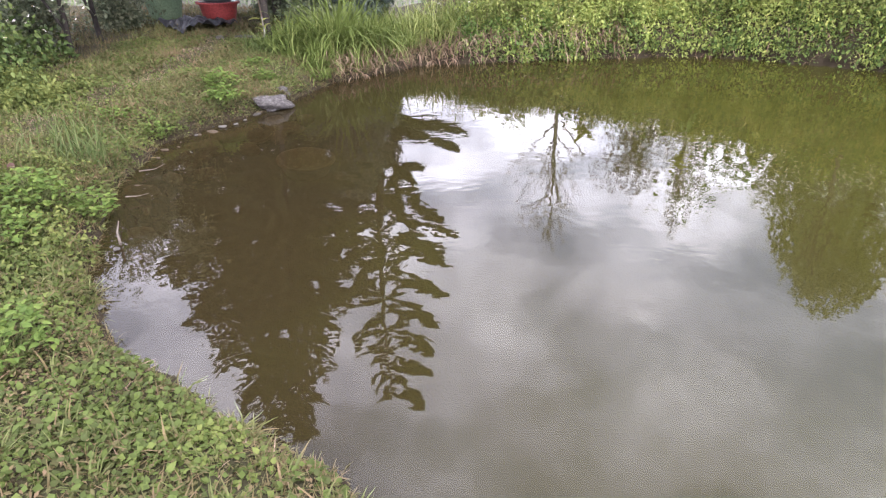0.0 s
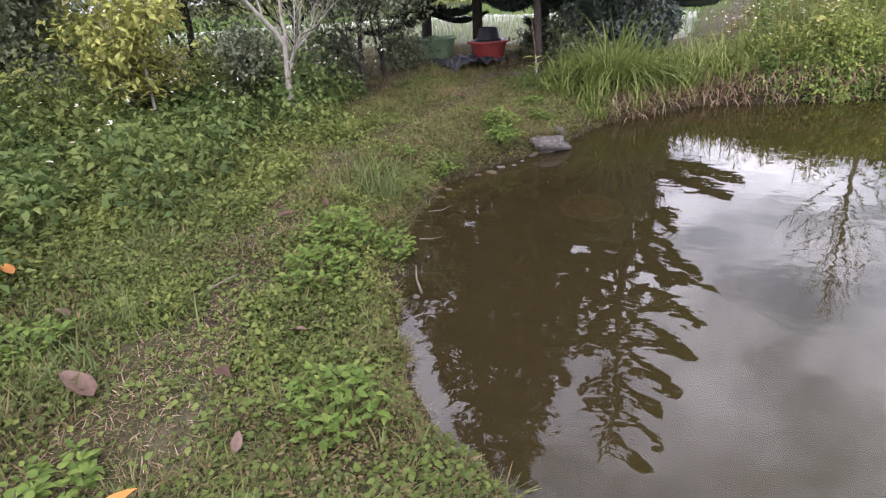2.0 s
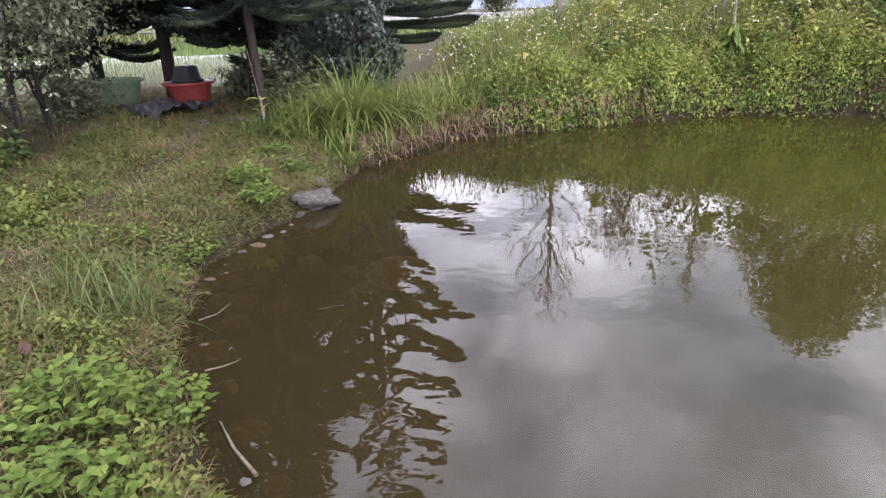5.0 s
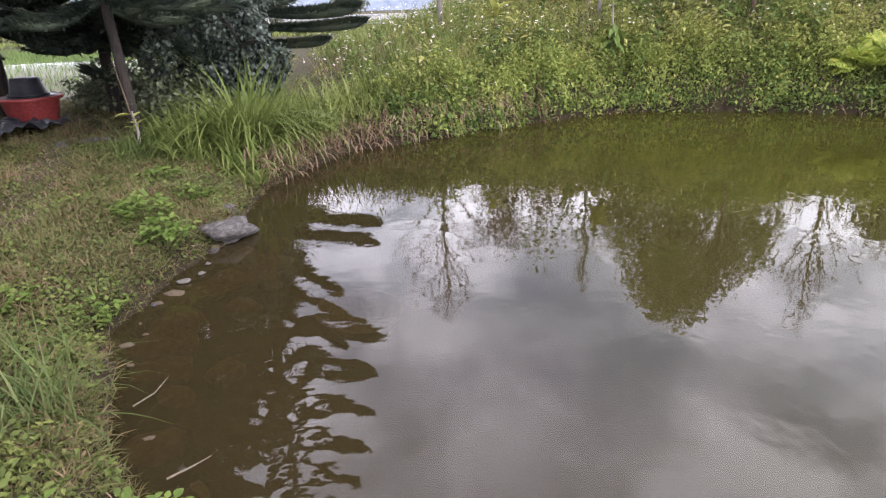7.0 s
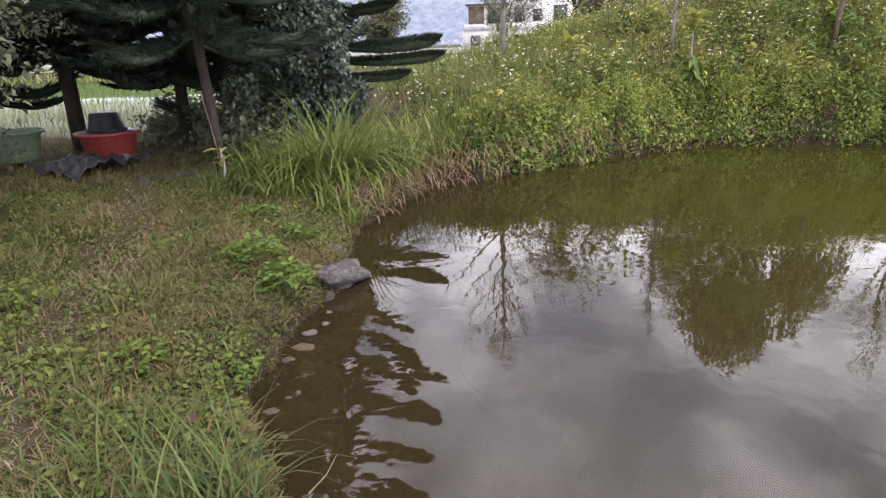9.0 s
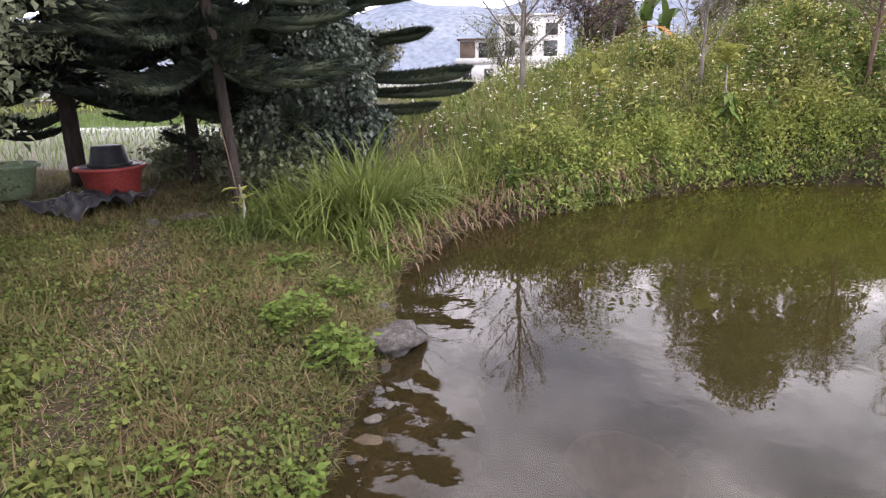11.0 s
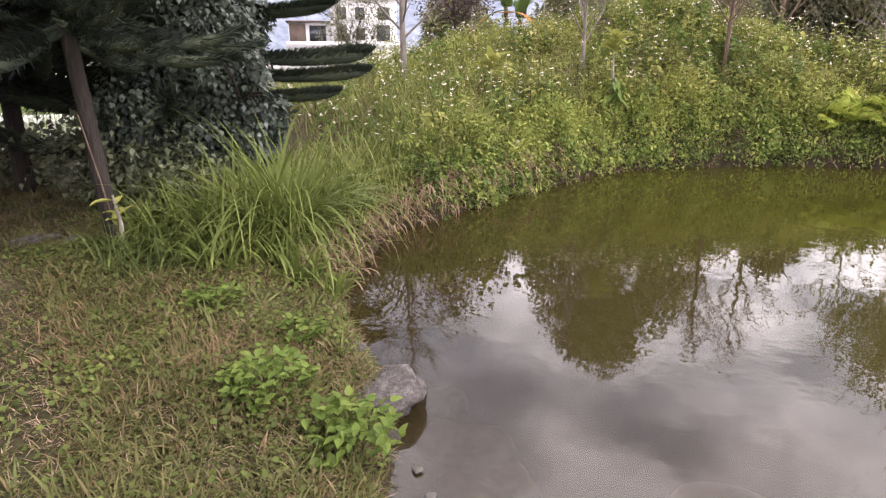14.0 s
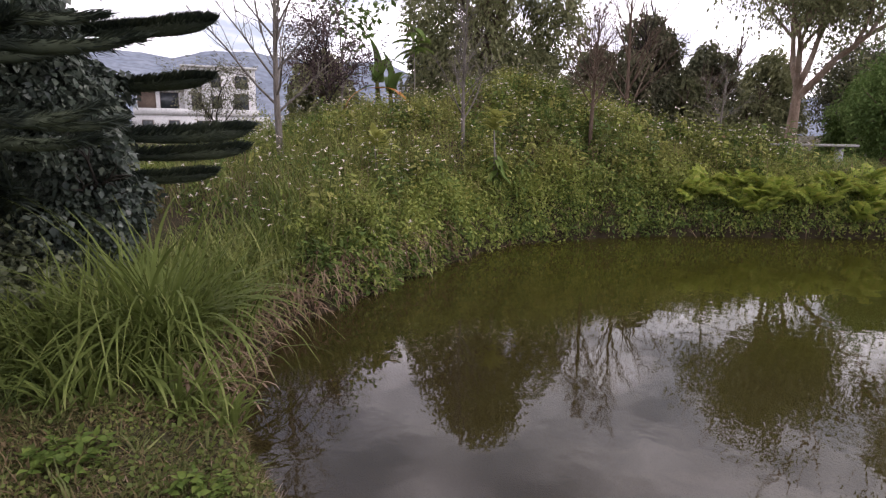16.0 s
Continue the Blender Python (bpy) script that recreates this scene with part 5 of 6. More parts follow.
def hanging_weeds(n, box, seed, leaf, mat, label, drop, near=-0.04, far=0.14):
    """Leaves trailing down the steep face of the bank to the water."""
    g = np.random.default_rng(seed)
    x, y, d = spots(n, *box, seed, near, far, lambda x, y, d: weedy(x, y, d) * (0.35 + 0.65 * sstep(0.35, 0.55, value_noise(x * 3 + seed, y * 3, seed))))
    k = len(x)
    z = np.maximum(high(x, y), 0.0) + 0.09 + 0.09 * value_noise(x * 4 + 3, y * 4 + 1, 29) + drop * g.random(k) ** 1.1 * (0.5 + value_noise(x * 2.3 + 9, y * 2.3 + seed, seed))
    M = turns(g.random(k) * 6.28, g.normal(-0.75, 0.45, k), g.normal(0, 0.5, k), leaf * (0.5 + 0.9 * g.random(k)))
    V, F = strew(bit_template(0.55), M, np.stack([x, y, z], -1))
    tagged(new("hanging_weeds", fast_mesh("hanging_weeds", V, F, mat)), label, "weeds", kind="stuff")


hanging_weeds(150000, (-0.2, 9.8, 5.0, 10.8), 171, 0.06, BANKLEAF, "leafy weeds trailing down the bank to the water", 0.3)
hanging_weeds(200000, (-0.2, 9.8, 5.0, 10.8), 172, 0.06, DEEPLEAF, "dark leafy weeds trailing down the bank", 0.22, far=0.12)


def tall_grass(n, box, seed, height, name, label, mat=TALLGRASS, near=0.05, far=None, cover=None, lift=1.25, width=0.016, bends=(0.7, 1.4, 2.2), sway=0.25, steps=5):
    g = np.random.default_rng(seed)
    x, y, d = spots(n, *box, seed, near, far, cover)
    k = len(x)
    pieces = []
    for q, bend in enumerate(bends):
        s = np.arange(k) % len(bends) == q
        m = int(s.sum())
        h = height * (0.45 + 0.75 * g.random(m))
        size = np.stack([np.full(m, 1.0) * (0.7 + 0.6 * g.random(m)), h, h], -1)
        M = turns(g.random(m) * 6.28, g.normal(lift, sway, m), np.zeros(m), size)
        pieces.append(strew(blade_template(width, bend, steps), M, np.stack([x[s], y[s], np.maximum(high(x[s], y[s]), 0) - 0.01], -1)))
    V, F = gather(*pieces)
    ob = new(name, fast_mesh(name, V, F, mat))
    return tagged(ob, label, "grass", kind="stuff")


BLADES = [fast_mesh("grass_blade", *blade_template(0.022 + 0.006 * (k % 2), b, 8), TALLGRASS) for k, b in enumerate((0.5, 0.9, 1.3, 1.7, 2.1, 2.5))]


def grass_clump(cx, cy, r, n, height, seed, label):
    """A fountain of long arching blades, rooted close together."""
    t = thing("grass_clump", at(cx, cy), label, "grass", "grass clumps on the bank")
    g = np.random.default_rng(seed)
    for k in range(n):
        a, f = g.random() * 6.28, math.sqrt(g.random())
        h = height * (0.45 + 0.65 * g.random())
        m = pose(r * f * math.cos(a), r * f * math.sin(a), -0.02, 0, 0, math.degrees(a) - 90 + g.normal(0, 60)) @ pose(0, 0, 0, 82 - 24 * f + g.normal(0, 9), 0, 0) @ Matrix.Diagonal((0.75 + 0.5 * g.random(), h, h, 1))
        piece("blade", BLADES[int(g.integers(6))], t, m)
    return t


for k, (cx, cy, r, n, h) in enumerate([(-1.5, 8.95, 0.2, 210, 1.35), (-1.15, 9.25, 0.22, 150, 0.95), (-1.85, 9.2, 0.22, 110, 0.9), (-0.7, 9.6, 0.25, 110, 0.7), (-1.75, 8.65, 0.2, 100, 0.6), (-2.15, 9.0, 0.22, 90, 0.6), (-0.2, 10.0, 0.25, 100, 0.65), (-2.35, 9.55, 0.2, 80, 0.55), (-1.75, 8.3, 0.2, 80, 0.42), (-2.1, 8.5, 0.2, 80, 0.42), (-1.62, 8.0, 0.15, 60, 0.34), (-2.5, 9.1, 0.2, 70, 0.45)]):
    grass_clump(cx, cy, r, n, h, 400 + k, "tall fountain of arching green grass on the bank")


def around(cx, cy, r):
    return lambda x, y, d: np.exp(-((x - cx) ** 2 + (y - cy) ** 2) / r ** 2)


tall_grass(2600, (-2.4, 0.2, 7.9, 10.6), 131, 0.7, "tall_grass", "tall arching green grass on the pond's bank", cover=lambda x, y, d: sstep(8.2, 8.8, y) * (0.25 + 0.75 * np.exp(-((x + 1.35) ** 2 + (y - 9.1) ** 2) / 0.35)))
tall_grass(11000, (-2.2, 2.4, 8.0, 12.5), 132, 0.55, "tall_grass", "green grass hanging over the bank", cover=lambda x, y, d: sstep(8.0, 8.6, y + 0.2 * x) * sstep(2.4, 1.0, x), near=0.25, far=1.5)
tall_grass(30000, (-0.5, 12.0, 8.0, 15.5), 133, 0.62, "mound_grass", "long grass among weeds on the mound", cover=lambda x, y, d: on_mound(x, y, d) * sstep(0.2, 1.2, x) * np.maximum(sstep(0.42, 0.65, value_noise(x * 1.2 + 11, y * 1.2 + 90, 45)), sstep(0.9, 1.5, d) * sstep(5.0, 3.0, x)), near=0.3, width=0.011, steps=4)
tall_grass(7000, (0.0, 10.5, 6.0, 14.0), 139, 0.5, "dry_grass", "dry seeding stalks among weeds on the mound", mat=DRYGRASS, cover=on_mound, near=0.15, far=4.0, width=0.007, steps=3, bends=(0.3, 0.8, 1.3))
tall_grass(16000, (8.0, 19.0, 2.0, 11.5), 134, 0.34, "meadow_grass", "long green grass east of the pond", near=0.1)
tall_grass(15000, (-2.0, 3.0, 8.3, 10.2), 135, 0.34, "dry_grass", "dry brown grass hanging to the water", mat=DRYGRASS, near=0.01, far=0.3, lift=0.5, sway=0.6, bends=(1.6, 2.4, 2.9))
tall_grass(14000, (2.0, 9.5, 5.0, 10.2), 136, 0.3, "dry_grass", "dry brown grass hanging to the water", mat=DRYGRASS, near=0.01, far=0.2, lift=0.5, sway=0.6, bends=(1.6, 2.4, 2.9))
for k, (cx, cy, r, n, h) in enumerate([(-2.95, 4.55, 0.18, 150, 0.44), (-2.74, 4.55, 0.12, 100, 0.5), (-2.62, 4.95, 0.06, 40, 0.4), (-3.2, 4.9, 0.18, 70, 0.32), (-3.9, 3.1, 0.2, 160, 0.22), (-2.02, 6.55, 0.06, 60, 0.36), (-2.5, 8.9, 0.3, 300, 0.4), (-3.6, 5.4, 0.3, 60, 0.2), (-3.15, 2.3, 0.16, 150, 0.22), (-3.3, 1.95, 0.18, 160, 0.2), (-3.0, 1.75, 0.14, 110, 0.18), (-3.55, 2.6, 0.16, 110, 0.2), (-3.9, 3.55, 0.14, 160, 0.26)]):
    tall_grass(n * 4, (cx - 2.2 * r, cx + 2.2 * r, cy - 2.2 * r, cy + 2.2 * r), 140 + k, h, "grass_tuft", "loose tuft of fine green grass on the bank", cover=around(cx, cy, r), width=0.008, mat=TUFT)

tall_grass(120000, (-4.6, 0.2, 0.6, 10.5), 138, 0.085, "straw_litter", "dry straw and dead stalks lying on the grass", steps=2, mat=STRAW, near=0.05, far=3.0, cover=lambda x, y, d: off_mound(x, y, d) * np.maximum(sstep(0.35, 0.7, value_noise(x * 1.1 + 8, y * 1.1 + 6, 12)) * (0.25 + 0.75 * sstep(3.5, 5.5, y)), trodden(x, y)), lift=0.2, sway=0.22, width=0.005, bends=(0.5, 1.0, -0.7))
WEEDLEAF = fast_mesh("weed_leaf", *broad_template(0.66), WEED)


def weed_plant(place, radius, height, n0, leaf0, seed, label="bright green leafy weed growing at the pond's edge"):
    t = thing("weed_plant", place, label, "plant", "leafy weeds on the bank")
    g = np.random.default_rng(seed)
    n, leaf = int(n0 * 1.5), leaf0 * 0.74
    stems = []
    for k in range(n):
        a, f = g.random() * 6.28, math.sqrt(g.random())
        h = height * (0.45 + 0.75 * g.random()) * (1 - 0.45 * f)
        tx, ty = radius * f * math.cos(a), radius * f * math.sin(a)
        if k % 4 == 0:
            stems.append(tube([(tx * 0.3, ty * 0.3, -0.03), (tx * 0.7, ty * 0.7, h * 0.6), (tx, ty, h)], [0.004, 0.003, 0.002], 4))
        for q in range(3):
            s = leaf * (0.6 + 0.6 * g.random())
            m = pose(tx, ty, h - 0.012 * q, 0, 0, math.degrees(a) - 90 + q * 120 + g.normal(0, 25)) @ pose(0, 0, 0, g.normal(8, 18), g.normal(0, 15), 0) @ Matrix.Scale(s, 4)
            piece("leaf", WEEDLEAF, t, m)
    V, F = gather(*stems)
    piece("stem", fast_mesh("weed_stems", V, F, STEM), t)
    return t


for k, (wx, wy, r, h, n, s) in enumerate([(-2.5, 6.79, 0.2, 0.22, 60, 0.062), (-2.36, 6.37, 0.2, 0.2, 60, 0.066), (-2.66, 3.5, 0.24, 0.24, 74, 0.064), (-2.42, 3.72, 0.17, 0.2, 50, 0.06), (-2.52, 3.05, 0.22, 0.22, 66, 0.06), (-1.84, 1.98, 0.22, 0.2, 64, 0.055),
                                          (-2.72, 5.53, 0.15, 0.1, 30, 0.05), (-3.15, 5.62, 0.16, 0.1, 30, 0.05), (-2.4, 7.85, 0.18, 0.12, 34, 0.062), (-2.55, 1.35, 0.15, 0.14, 30, 0.06), (-2.16, 7.3, 0.14, 0.1, 28, 0.055), (-3.4, 1.9, 0.18, 0.14, 36, 0.06)]):
    weed_plant(at(wx, wy), r, h, n, s, 200 + k)


def ferns():
    g = np.random.default_rng(77)
    pinna = bit_template(0.36)
    made = 0
    meshes = []
    for v in range(3):
        s = np.linspace(0.12, 1, 30)
        path = np.stack([0 * s, s, 0.5 * s - 0.62 * s * s], -1)
        P = np.repeat(path, 2, 0)
        side = np.tile([1.0, -1.0], 30)
        L = 0.26 * np.sin(np.repeat(np.linspace(0.35, 3.0, 30), 2)) + 0.02
        M = turns(-side * 1.25 + g.normal(0, 0.06, 60), g.normal(-0.25, 0.1, 60), np.zeros(60), L)
        V, F = strew(pinna, M, P)
        T, G = tube(path, np.linspace(0.008, 0.003, 30), 3)
        G = np.concatenate([G[:, [0, 1, 2]], G[:, [0, 2, 3]]])
        meshes.append(fast_mesh("fern_frond", *gather((V, F), (T, G)), FERN))
    for k in range(34):
        f = 0.3 + 0.7 * k / 33
        fx, fy = 5.75 + 3.4 * f + g.normal(0, 0.22), 9.6 - 4.0 * f + g.normal(0, 0.22)
        fx += 0.22
        if off(fx, fy)[0] < 0.08:
            fx, fy = fx + 0.25, fy + 0.2
        t = thing("fern", at(fx, fy), "bright yellow green fern arching over the water", "fern", "ferns on the bank")
        for q in range(9):
            m = pose(0, 0, 0.03, 0, 0, q * 40 + g.normal(0, 12)) @ pose(0, 0, 0, 48 + g.normal(0, 16), g.normal(0, 15), 0) @ Matrix.Scale(0.32 + 0.2 * g.random(), 4)
            piece("frond", meshes[q % 3], t, m)


ferns()


def flowers(n, box, seed, rise, near, far, cover, label, size=0.022):
    g = np.random.default_rng(seed)
    x, y, d = spots(n, *box, seed, near, far, cover)
    k = len(x)
    z = high(x, y) + rise * (0.75 + 0.45 * g.random(k))
    c = np.stack([x, y, z], -1)
    yaw, tip = g.random(k) * 6.28, g.normal(0.25, 0.35, k)
    pieces = []
    for q in range(5):
        M = turns(yaw + q * 1.2566, tip * np.cos(q * 1.2566) + 0.1, np.zeros(k), size * (0.8 + 0.4 * g.random(k)))
        pieces.append(strew(leaf_template(0.7, 0.02, 0.05), M, c))
    V, F = gather(*pieces)
    na = len(F)
    V2, F2 = strew(leaf_template(1.0, 0.0, 0.0), turns(yaw, tip * 0, tip * 0, np.full(k, size * 0.8)), c + np.array([0, -size * 0.4, size * 0.2]))
    V, F = gather((V, F), (V2, F2))
    ob = new("white_flowers", fast_mesh("white_flowers", V, F, [PETAL, YOLK], np.concatenate([np.zeros(na), np.ones(len(F2))])))
    tagged(ob, label, "flowers", kind="stuff")


def stalk_parts(seed):
    """Meshes of one upright flowering weed, 1 high: stem, leaves, flower heads."""
    g = np.random.default_rng(seed)
    tops, stems, leaves = [], [], []
    for b in range(3):
        a = b * 2.1 + g.normal(0, 0.3)
        w = 0.05 if b == 0 else 0.22
        z = 1.0 if b == 0 else 0.72 + 0.2 * g.random()
        p = np.array([(0, 0, -0.05), (w * 0.4 * math.cos(a), w * 0.4 * math.sin(a), z * 0.5), (w * math.cos(a), w * math.sin(a), z)])
        stems.append(tube(p, [0.012, 0.009, 0.005], 4))
        tops.append(p[2])
        for k in range(9):
            f = 0.3 + 0.65 * k / 9
            c = p[0] + (p[1] - p[0]) * f * 2 if f < 0.5 else p[1] + (p[2] - p[1]) * (f - 0.5) * 2
            leaves.append((c, k * 2.6 + b + g.normal(0, 0.4), 0.27 - 0.15 * f))
    P = np.array([c for c, _, _ in leaves])
    n = len(P)
    M = turns(np.array([a for _, a, _ in leaves]), g.normal(-0.1, 0.35, n), g.normal(0, 0.3, n), np.array([l for _, _, l in leaves]) * (0.7 + 0.5 * g.random(n)))
    a = np.arange(5) * 1.2566 + seed
    petals = strew(leaf_template(0.7, 0.02, 0.05), turns(a, g.normal(0.35, 0.25, 5), 0 * a, np.full(5, 0.055)), np.zeros((5, 3)))
    eye = strew(leaf_template(1.0, 0, 0), turns(np.zeros(1), np.zeros(1), np.zeros(1), np.full(1, 0.035)), np.array([[0, -0.015, 0.012]]))
    V, F = gather(petals, eye)
    head = fast_mesh("flower_head", V, F, [PETAL, YOLK], np.concatenate([np.zeros(len(petals[1])), np.ones(len(eye[1]))]))
    return fast_mesh("stalk_stem", *gather(*stems), STEM), P, M, head, tops


def stalks(n, box, seed, label, near, far, cover):
    """Flowering weeds that stand clear of the thicket, one by one."""
    kinds = []
    for k in range(6):
        stem, P, M, head, tops = stalk_parts(seed + k)
        V, F = strew(broad_template(0.5), M, P)
        kinds.append((stem, fast_mesh("stalk_leaves", V, F, (BANKLEAF, DEEPLEAF, PALELEAF)[k % 3]), head, tops))
    g = np.random.default_rng(seed)
    x, y, d = spots(n, *box, seed, near, far, cover)
    for k in range(len(x)):
        t = thing("flowering_weed", pose(*at(x[k], y[k]), g.normal(0, 7), g.normal(0, 7), g.random() * 360) @ Matrix.Scale(0.5 + 0.38 * g.random(), 4), label, "weed", "flowering weeds on the mound")
        stem, leaves, head, tops = kinds[k % 6]
        piece("stem", stem, t)
        piece("foliage", leaves, t)
        for q in tops[:k % 4]:
            piece("flower", head, t, pose(*q))


stalks(760, (0.2, 10.5, 6.5, 14.0), 640, "upright leafy weed with small white flowers", 0.35, 3.8, lambda x, y, d: weedy(x, y, d) * sstep(0.3, 0.55, value_noise(x * 1.6 + 5, y * 1.6 + 8, 64)))

flowers(2200, (-0.5, 13.0, 7.0, 15.5), 151, 0.55, 0.4, 6.0, on_mound, "small white daisy like flowers over the mound", 0.03)
flowers(260, (-9.0, -4.0, 1.0, 9.0), 152, 0.66, 1.6, None, lambda x, y, d: sstep(-3.6, -4.6, x), "small white flowers above the dark weeds")
flowers(40, (1.2, 2.1, 9.4, 10.0), 153, 0.22, 0.03, 0.3, None, "white flowers hanging over the water", 0.028)

# ---------- litter ----------
CURLED = broad_template(0.42)
CURLED[0][:, 2] += 0.22 * CURLED[0][:, 1] ** 2 + 0.9 * CURLED[0][:, 0] ** 2
DEAD = fast_mesh("dead_leaf", *CURLED, BROWNLEAF)
for k, (lx, ly, s, a) in enumerate([(-2.78, 1.72, 0.25, 80), (-2.47, 2.07, 0.14, 250), (-2.03, 1.65, 0.1, 30), (-2.29, 2.51, 0.09, 120), (-3.21, 2.45, 0.08, 200), (-2.5, 1.1, 0.16, 140), (-2.2, 1.05, 0.18, 60), (-2.05, 1.2, 0.12, 10), (-3.5, 2.2, 0.12, 90), (-3.0, 3.9, 0.12, 30), (-3.2, 3.6, 0.14, 300), (-2.9, 5.1, 0.1, 200), (-1.9, 1.35, 0.12, 170)]):
    ob = new("dead_leaf", DEAD)
    ob.matrix_world = pose(*at(lx, ly, 0.045), 4, 8, a) @ Matrix.Scale(s, 4)
    tagged(ob, "curled brown dead leaf on the grass", "leaf", "dead leaves on the bank")
YEL = fast_mesh("yellow_leaf", *CURLED, ORANGELEAF)
for lx, ly, s, a in [(-2.22, 1.22, 0.16, -25), (-4.05, 2.33, 0.16, 80)]:
    ob = new("yellow_leaf", YEL)
    ob.matrix_world = pose(*at(lx, ly, 0.1), 6, 5, a) @ Matrix.Scale(s, 4)
    tagged(ob, "large yellow orange fallen leaf on the grass", "leaf")


def twig(points, r, label):
    V, F = tube(points, np.linspace(r, r * 0.4, len(points)), 5)
    ob = new("twig", fast_mesh("twig", V, F, TIMBER))
    tagged(ob, label, "twig", "twigs at the waterline")


twig([(-2.02, 3.3, 0.06), (-2.13, 3.48, 0.05), (-2.22, 3.68, 0.04)], 0.009, "pale dead twig lying at the waterline")
twig([(-2.36, 4.08, 0.05), (-2.28, 4.12, 0.04), (-2.2, 4.13, 0.06)], 0.005, "pale dead twig lying at the waterline")
twig([(-2.5, 4.62, 0.05), (-2.42, 4.72, 0.03), (-2.36, 4.8, 0.05)], 0.004, "thin dark twig over the water")
twig([(-2.90, 2.56, 0.36), (-2.87, 2.64, 0.37), (-2.83, 2.72, 0.38)], 0.007, "dry brown twig on the grass")

# ---------- beyond ----------


def box_mesh(name, x0, x1, y0, y1, z0, z1, mat):
    V = np.array([(a, b, c) for a in (x0, x1) for b in (y0, y1) for c in (z0, z1)])
    F = np.array([(0, 1, 3, 2), (4, 6, 7, 5), (0, 4, 5, 1), (2, 3, 7, 6), (0, 2, 6, 4), (1, 5, 7, 3)])
    return fast_mesh(name, V, F, mat)


def bench(place, rz):
    t = thing("bench", pose(*place, 0, 0, rz), "long pale concrete bench on low legs", "bench")
    piece("seat", box_mesh("bench_seat", -0.95, 0.95, -0.2, 0.2, 0.52, 0.58, CONCRETE), t)
    for sx in (-0.6, 0.6):
        piece("leg", box_mesh("bench_leg", sx - 0.05, sx + 0.05, -0.15, 0.15, -0.2, 0.52, GREY_METAL), t)


bench(at(14.2, 7.55, 0.1), -65)


def house(place, rz):
    t = thing("house", pose(*place, 0, 0, rz), "white three storey house with dark windows", "house")
    piece("wall", box_mesh("house_wall", 0, 9.5, 0, 9, 0, 9.6, WHITE_WALL), t, label="main white block")
    piece("wall", box_mesh("house_wing", -6, -0.01, 1.5, 9, 0, 6.6, WHITE_WALL), t, label="lower white wing")
    piece("wall", box_mesh("house_porch", -6.5, 11, -2.5, -0.01, 0, 3.0, WHITE_WALL), t, label="ground floor front block")
    piece("roof", box_mesh("house_roof", -0.3, 9.8, -0.3, 9.3, 9.6, 9.85, WHITE_WALL), t)
    piece("roof", box_mesh("wing_roof", -6.3, -0.02, 0.9, 9.2, 6.6, 6.8, BROWN_WALL), t)
    piece("balcony", box_mesh("balcony", -6.2, 9.6, -2.6, -2.45, 3.0, 3.9, WHITE_WALL), t)
    piece("cladding", box_mesh("cladding", -5.9, -3.6, 1.4, 1.5, 3.2, 6.4, BROWN_WALL), t)
    for wx, wy, wz, w, h in [(1.0, 0, 7.0, 1.2, 1.5), (3.6, 0, 7.0, 1.2, 1.5), (6.8, 0, 7.0, 1.6, 1.5), (1.0, 0, 4.0, 1.2, 2.1), (3.6, 0, 4.2, 1.2, 1.5), (6.6, 0, 4.0, 1.8, 2.1), (-3.0, 1.5, 4.0, 2.2, 2.1),
                             (-5.2, -2.5, 0.9, 1.2, 1.4), (-2.0, -2.5, 0.9, 1.2, 1.4), (1.5, -2.5, 0.9, 1.4, 1.4), (5.0, -2.5, 0.9, 1.4, 1.4), (8.5, -2.5, 0.9, 1.4, 1.4)]:
        w_ob = piece("window", box_mesh("window_frame", wx - 0.08, wx + w + 0.08, wy - 0.1, wy - 0.02, wz - 0.08, wz + h + 0.08, BROWN_WALL), t)
        piece("pane", box_mesh("pane", wx, wx + w, wy - 0.13, wy - 0.101, wz, wz + h, DARK_GLASS), w_ob)


house((39.5, 86.0, 0.3), -28)


def mountains():
    n, m = 240, 10
    a = np.linspace(-2.4, 2.4, n)
    crest = 130 + 130 * value_noise(a * 3.2 + 20, a * 0 + 2, 15) + 85 * value_noise(a * 9 + 20, a * 0 + 7, 16) + 16 * value_noise(a * 28 + 90, a * 0 + 7, 17)
    crest = crest * (1 - 0.6 * sstep(0.75, 1.1, a))
    V, F = [], []
    for i in range(n):
        for j in range(m):
            f = j / (m - 1)
            r = 1500 + 600 * f
            z = crest[i] * math.sin(f * math.pi / 2) ** 0.9 + (14 * noise.noise(Vector((a[i] * 20, f * 4, 1))) if 0 < j < m - 1 else 0)
            V.append((r * math.sin(a[i]), r * math.cos(a[i]), z - 2))
    for i in range(n - 1):
        for j in range(m - 1):
            F.append((i * m + j, (i + 1) * m + j, (i + 1) * m + j + 1, i * m + j + 1))
    # the haze is painted into the range's colour; the air itself is clear
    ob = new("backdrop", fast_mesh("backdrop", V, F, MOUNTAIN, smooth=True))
    tagged(ob, "far wooded mountain range coloured blue with distance haze", "mountains", kind="structure")


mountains()


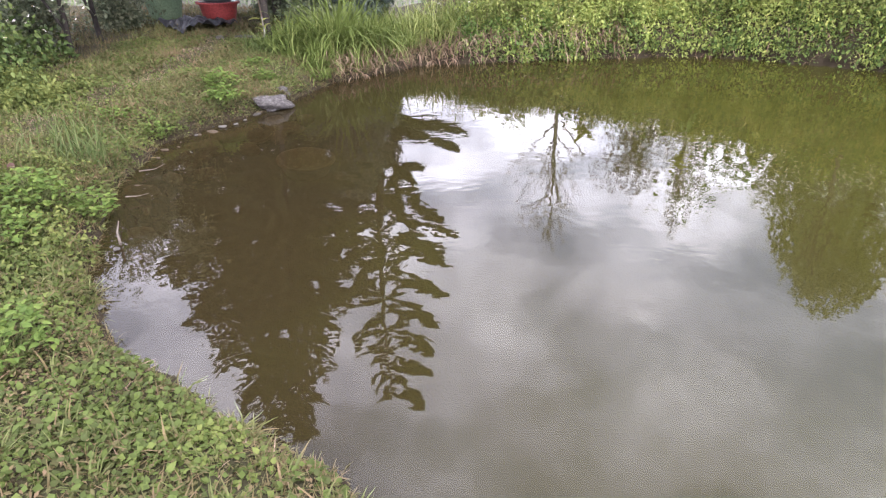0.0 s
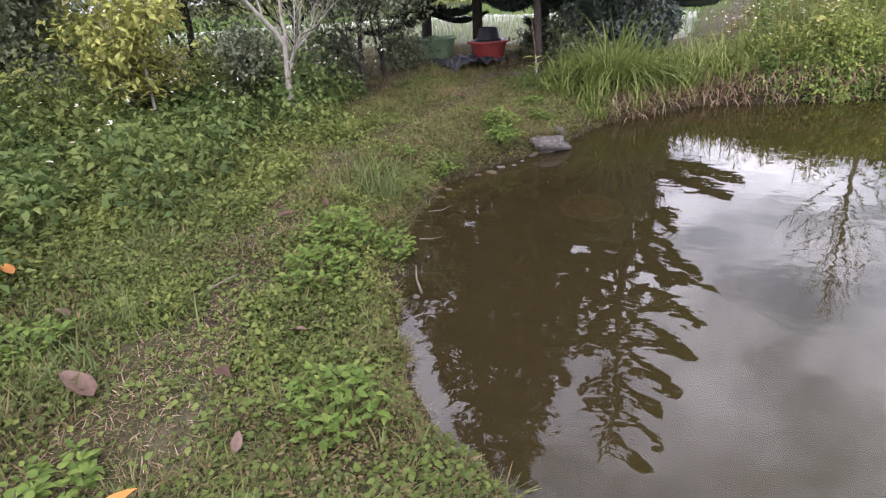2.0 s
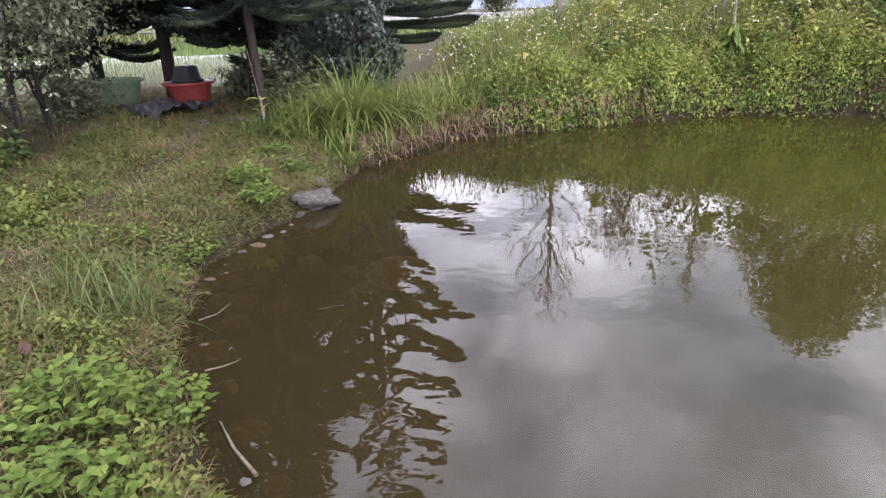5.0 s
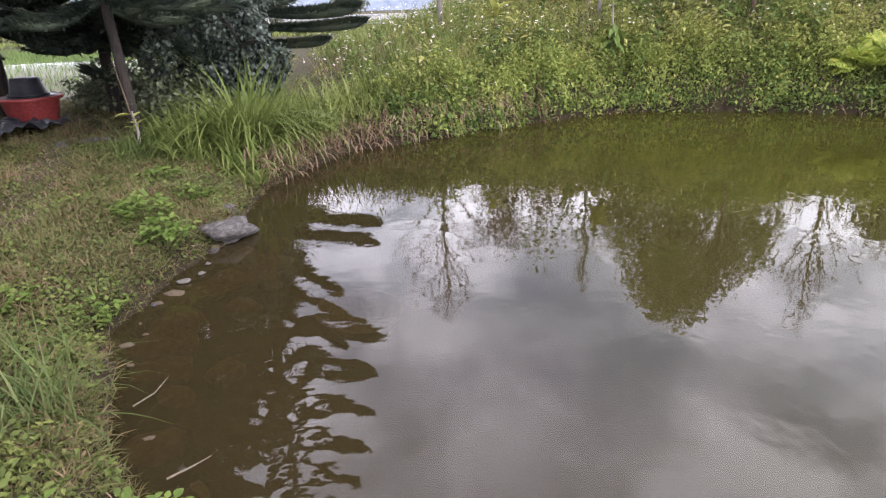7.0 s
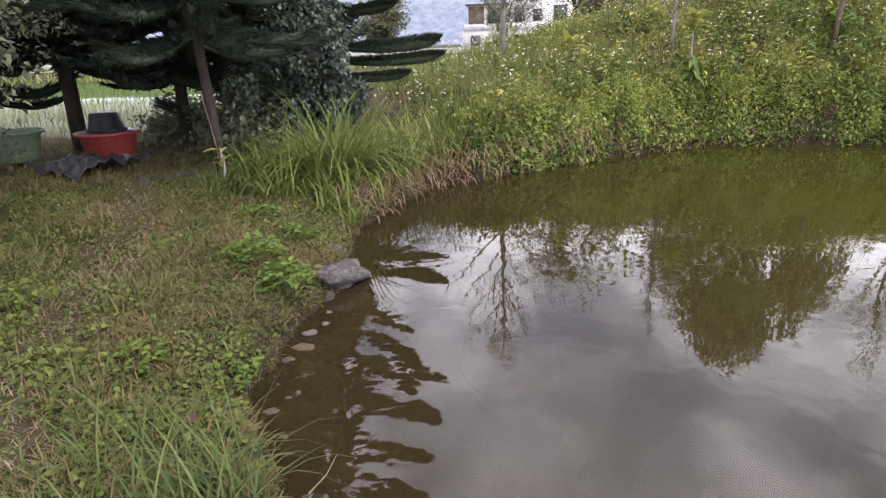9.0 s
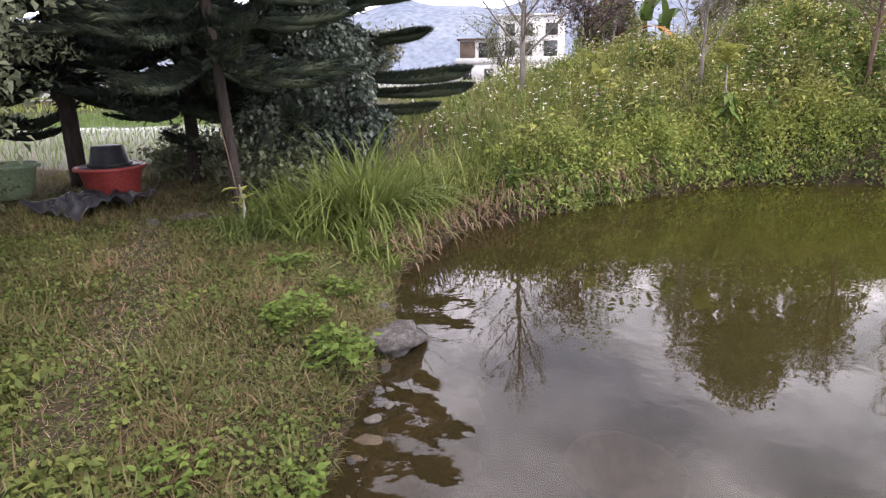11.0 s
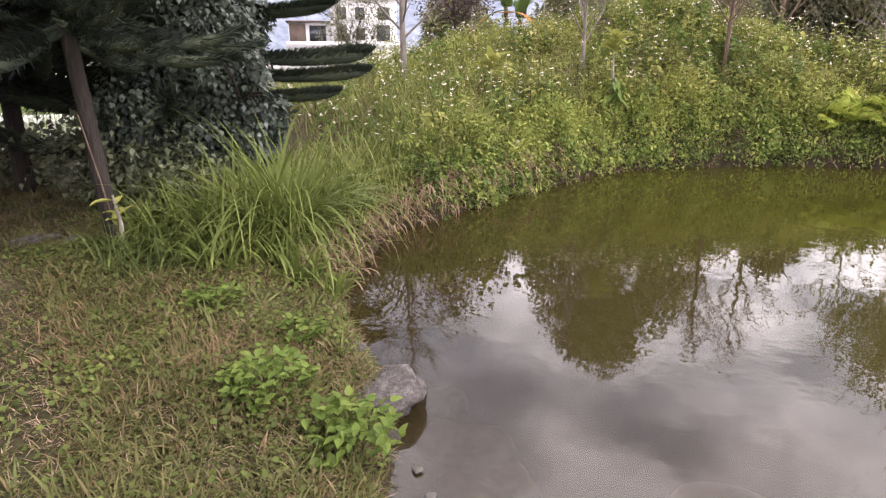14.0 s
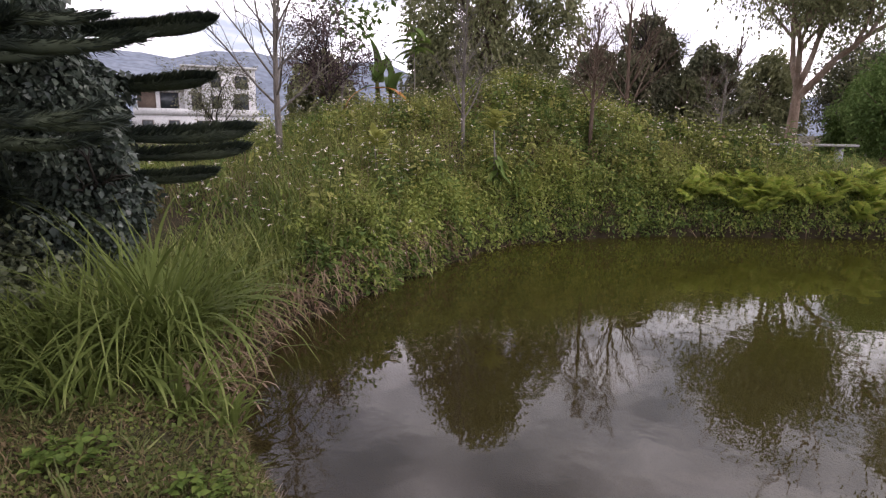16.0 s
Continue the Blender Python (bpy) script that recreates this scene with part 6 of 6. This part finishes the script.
def paddies():
    ob = new("flooded_field", box_mesh("flooded_field", -38, 1.5, 15.4, 39, -0.02, 0.17, PADDY_WATER))
    tagged(ob, "flooded rice field mirroring the bright sky", "field", kind="structure")
    g = np.random.default_rng(9)
    xs, ys = np.meshgrid(np.arange(-37, 1, 0.17), np.arange(16, 38.5, 0.36), indexing="ij")
    x, y = xs.ravel() + g.normal(0, 0.03, xs.size), ys.ravel() + g.normal(0, 0.03, xs.size)
    x, y = np.repeat(x, 3), np.repeat(y, 3)
    k = len(x)
    V, F = strew(blade_template(0.06, 0, 1), turns(g.random(k) * 6.28, g.normal(1.2, 0.2, k), np.zeros(k), 0.24 * (0.7 + 0.6 * g.random(k))), np.stack([x, y, np.full(k, 0.16)], -1))
    tagged(new("rice_seedlings", fast_mesh("rice_seedlings", V, F, LIGHTGREEN)), "rows of young rice standing in water", "rice", kind="stuff")
    # far fields and the road bank
    for k, (x0, x1, y0, y1, z, lab) in enumerate([(-70, 60, 44, 47, 0.75, "low grassy dyke beyond the rice field"), (-120, 90, 70, 74, 1.2, "road embankment across the fields")]):
        V = np.array([(x0, y0, 0.2), (x1, y0, 0.2), (x1, y0 + 1, z), (x0, y0 + 1, z), (x1, y1, z), (x0, y1, z), (x1, y1 + 1, 0.2), (x0, y1 + 1, 0.2)], float)
        ob = new("embankment", fast_mesh("embankment", V, np.array([(0, 1, 2, 3), (3, 2, 4, 5), (5, 4, 6, 7)]), CONCRETE if k else GROUND))
        tagged(ob, lab, "embankment", kind="structure")
    x, y, d = g.uniform(-60, 30, 26000), g.uniform(39.2, 70, 26000), 0
    k = len(x)
    V, F = strew(blade_template(0.14, 0, 1), turns(g.random(k) * 6.28, g.normal(1.1, 0.25, k), np.zeros(k), 0.5 * (0.6 + 0.8 * g.random(k))), np.stack([x, y, np.full(k, 0.28)], -1))
    tagged(new("field_grass", fast_mesh("field_grass", V, F, TALLGRASS)), "pale green grass on the far fields", "grass", kind="stuff")


paddies()
for k, (tx, ty, h) in enumerate([(-30, 52, 6), (-22, 60, 7), (-12, 62, 6), (-3, 66, 7), (6, 58, 6), (14, 64, 7), (-40, 48, 6), (44, 40, 9), (50, 25, 9), (38, 30, 8), (45, 8, 8), (-48, 30, 7), (-40, 10, 7), (-36, -8, 7), (40, -12, 8)]):
    leafy_tree("far_tree", (tx, ty, 0.25), h, 0.16, 300 + k, "distant rounded green tree across the fields", BARK_DARK, DARKTREE if k % 2 else OLIVE, leaf=0.55, per=5, jitter=0.6, trunk=0.42, depth=3, kids=4, first=0.1)


def fence_line():
    t = thing("fence", (-26, 43.5, 0.3), "pale metal rail fence along the field road", "fence")
    for k in range(24):
        V, F = tube([(k * 1.6, 0, -0.1), (k * 1.6, 0, 1.1)], [0.05, 0.05], 6)
        piece("post", fast_mesh("fence_post", V, F, GREY_METAL), t)
    for z in (0.5, 1.0):
        V, F = tube([(0, 0, z), (36.8, 0, z)], [0.04, 0.04], 6)
        piece("rail", fast_mesh("fence_rail", V, F, GREY_METAL), t)


fence_line()
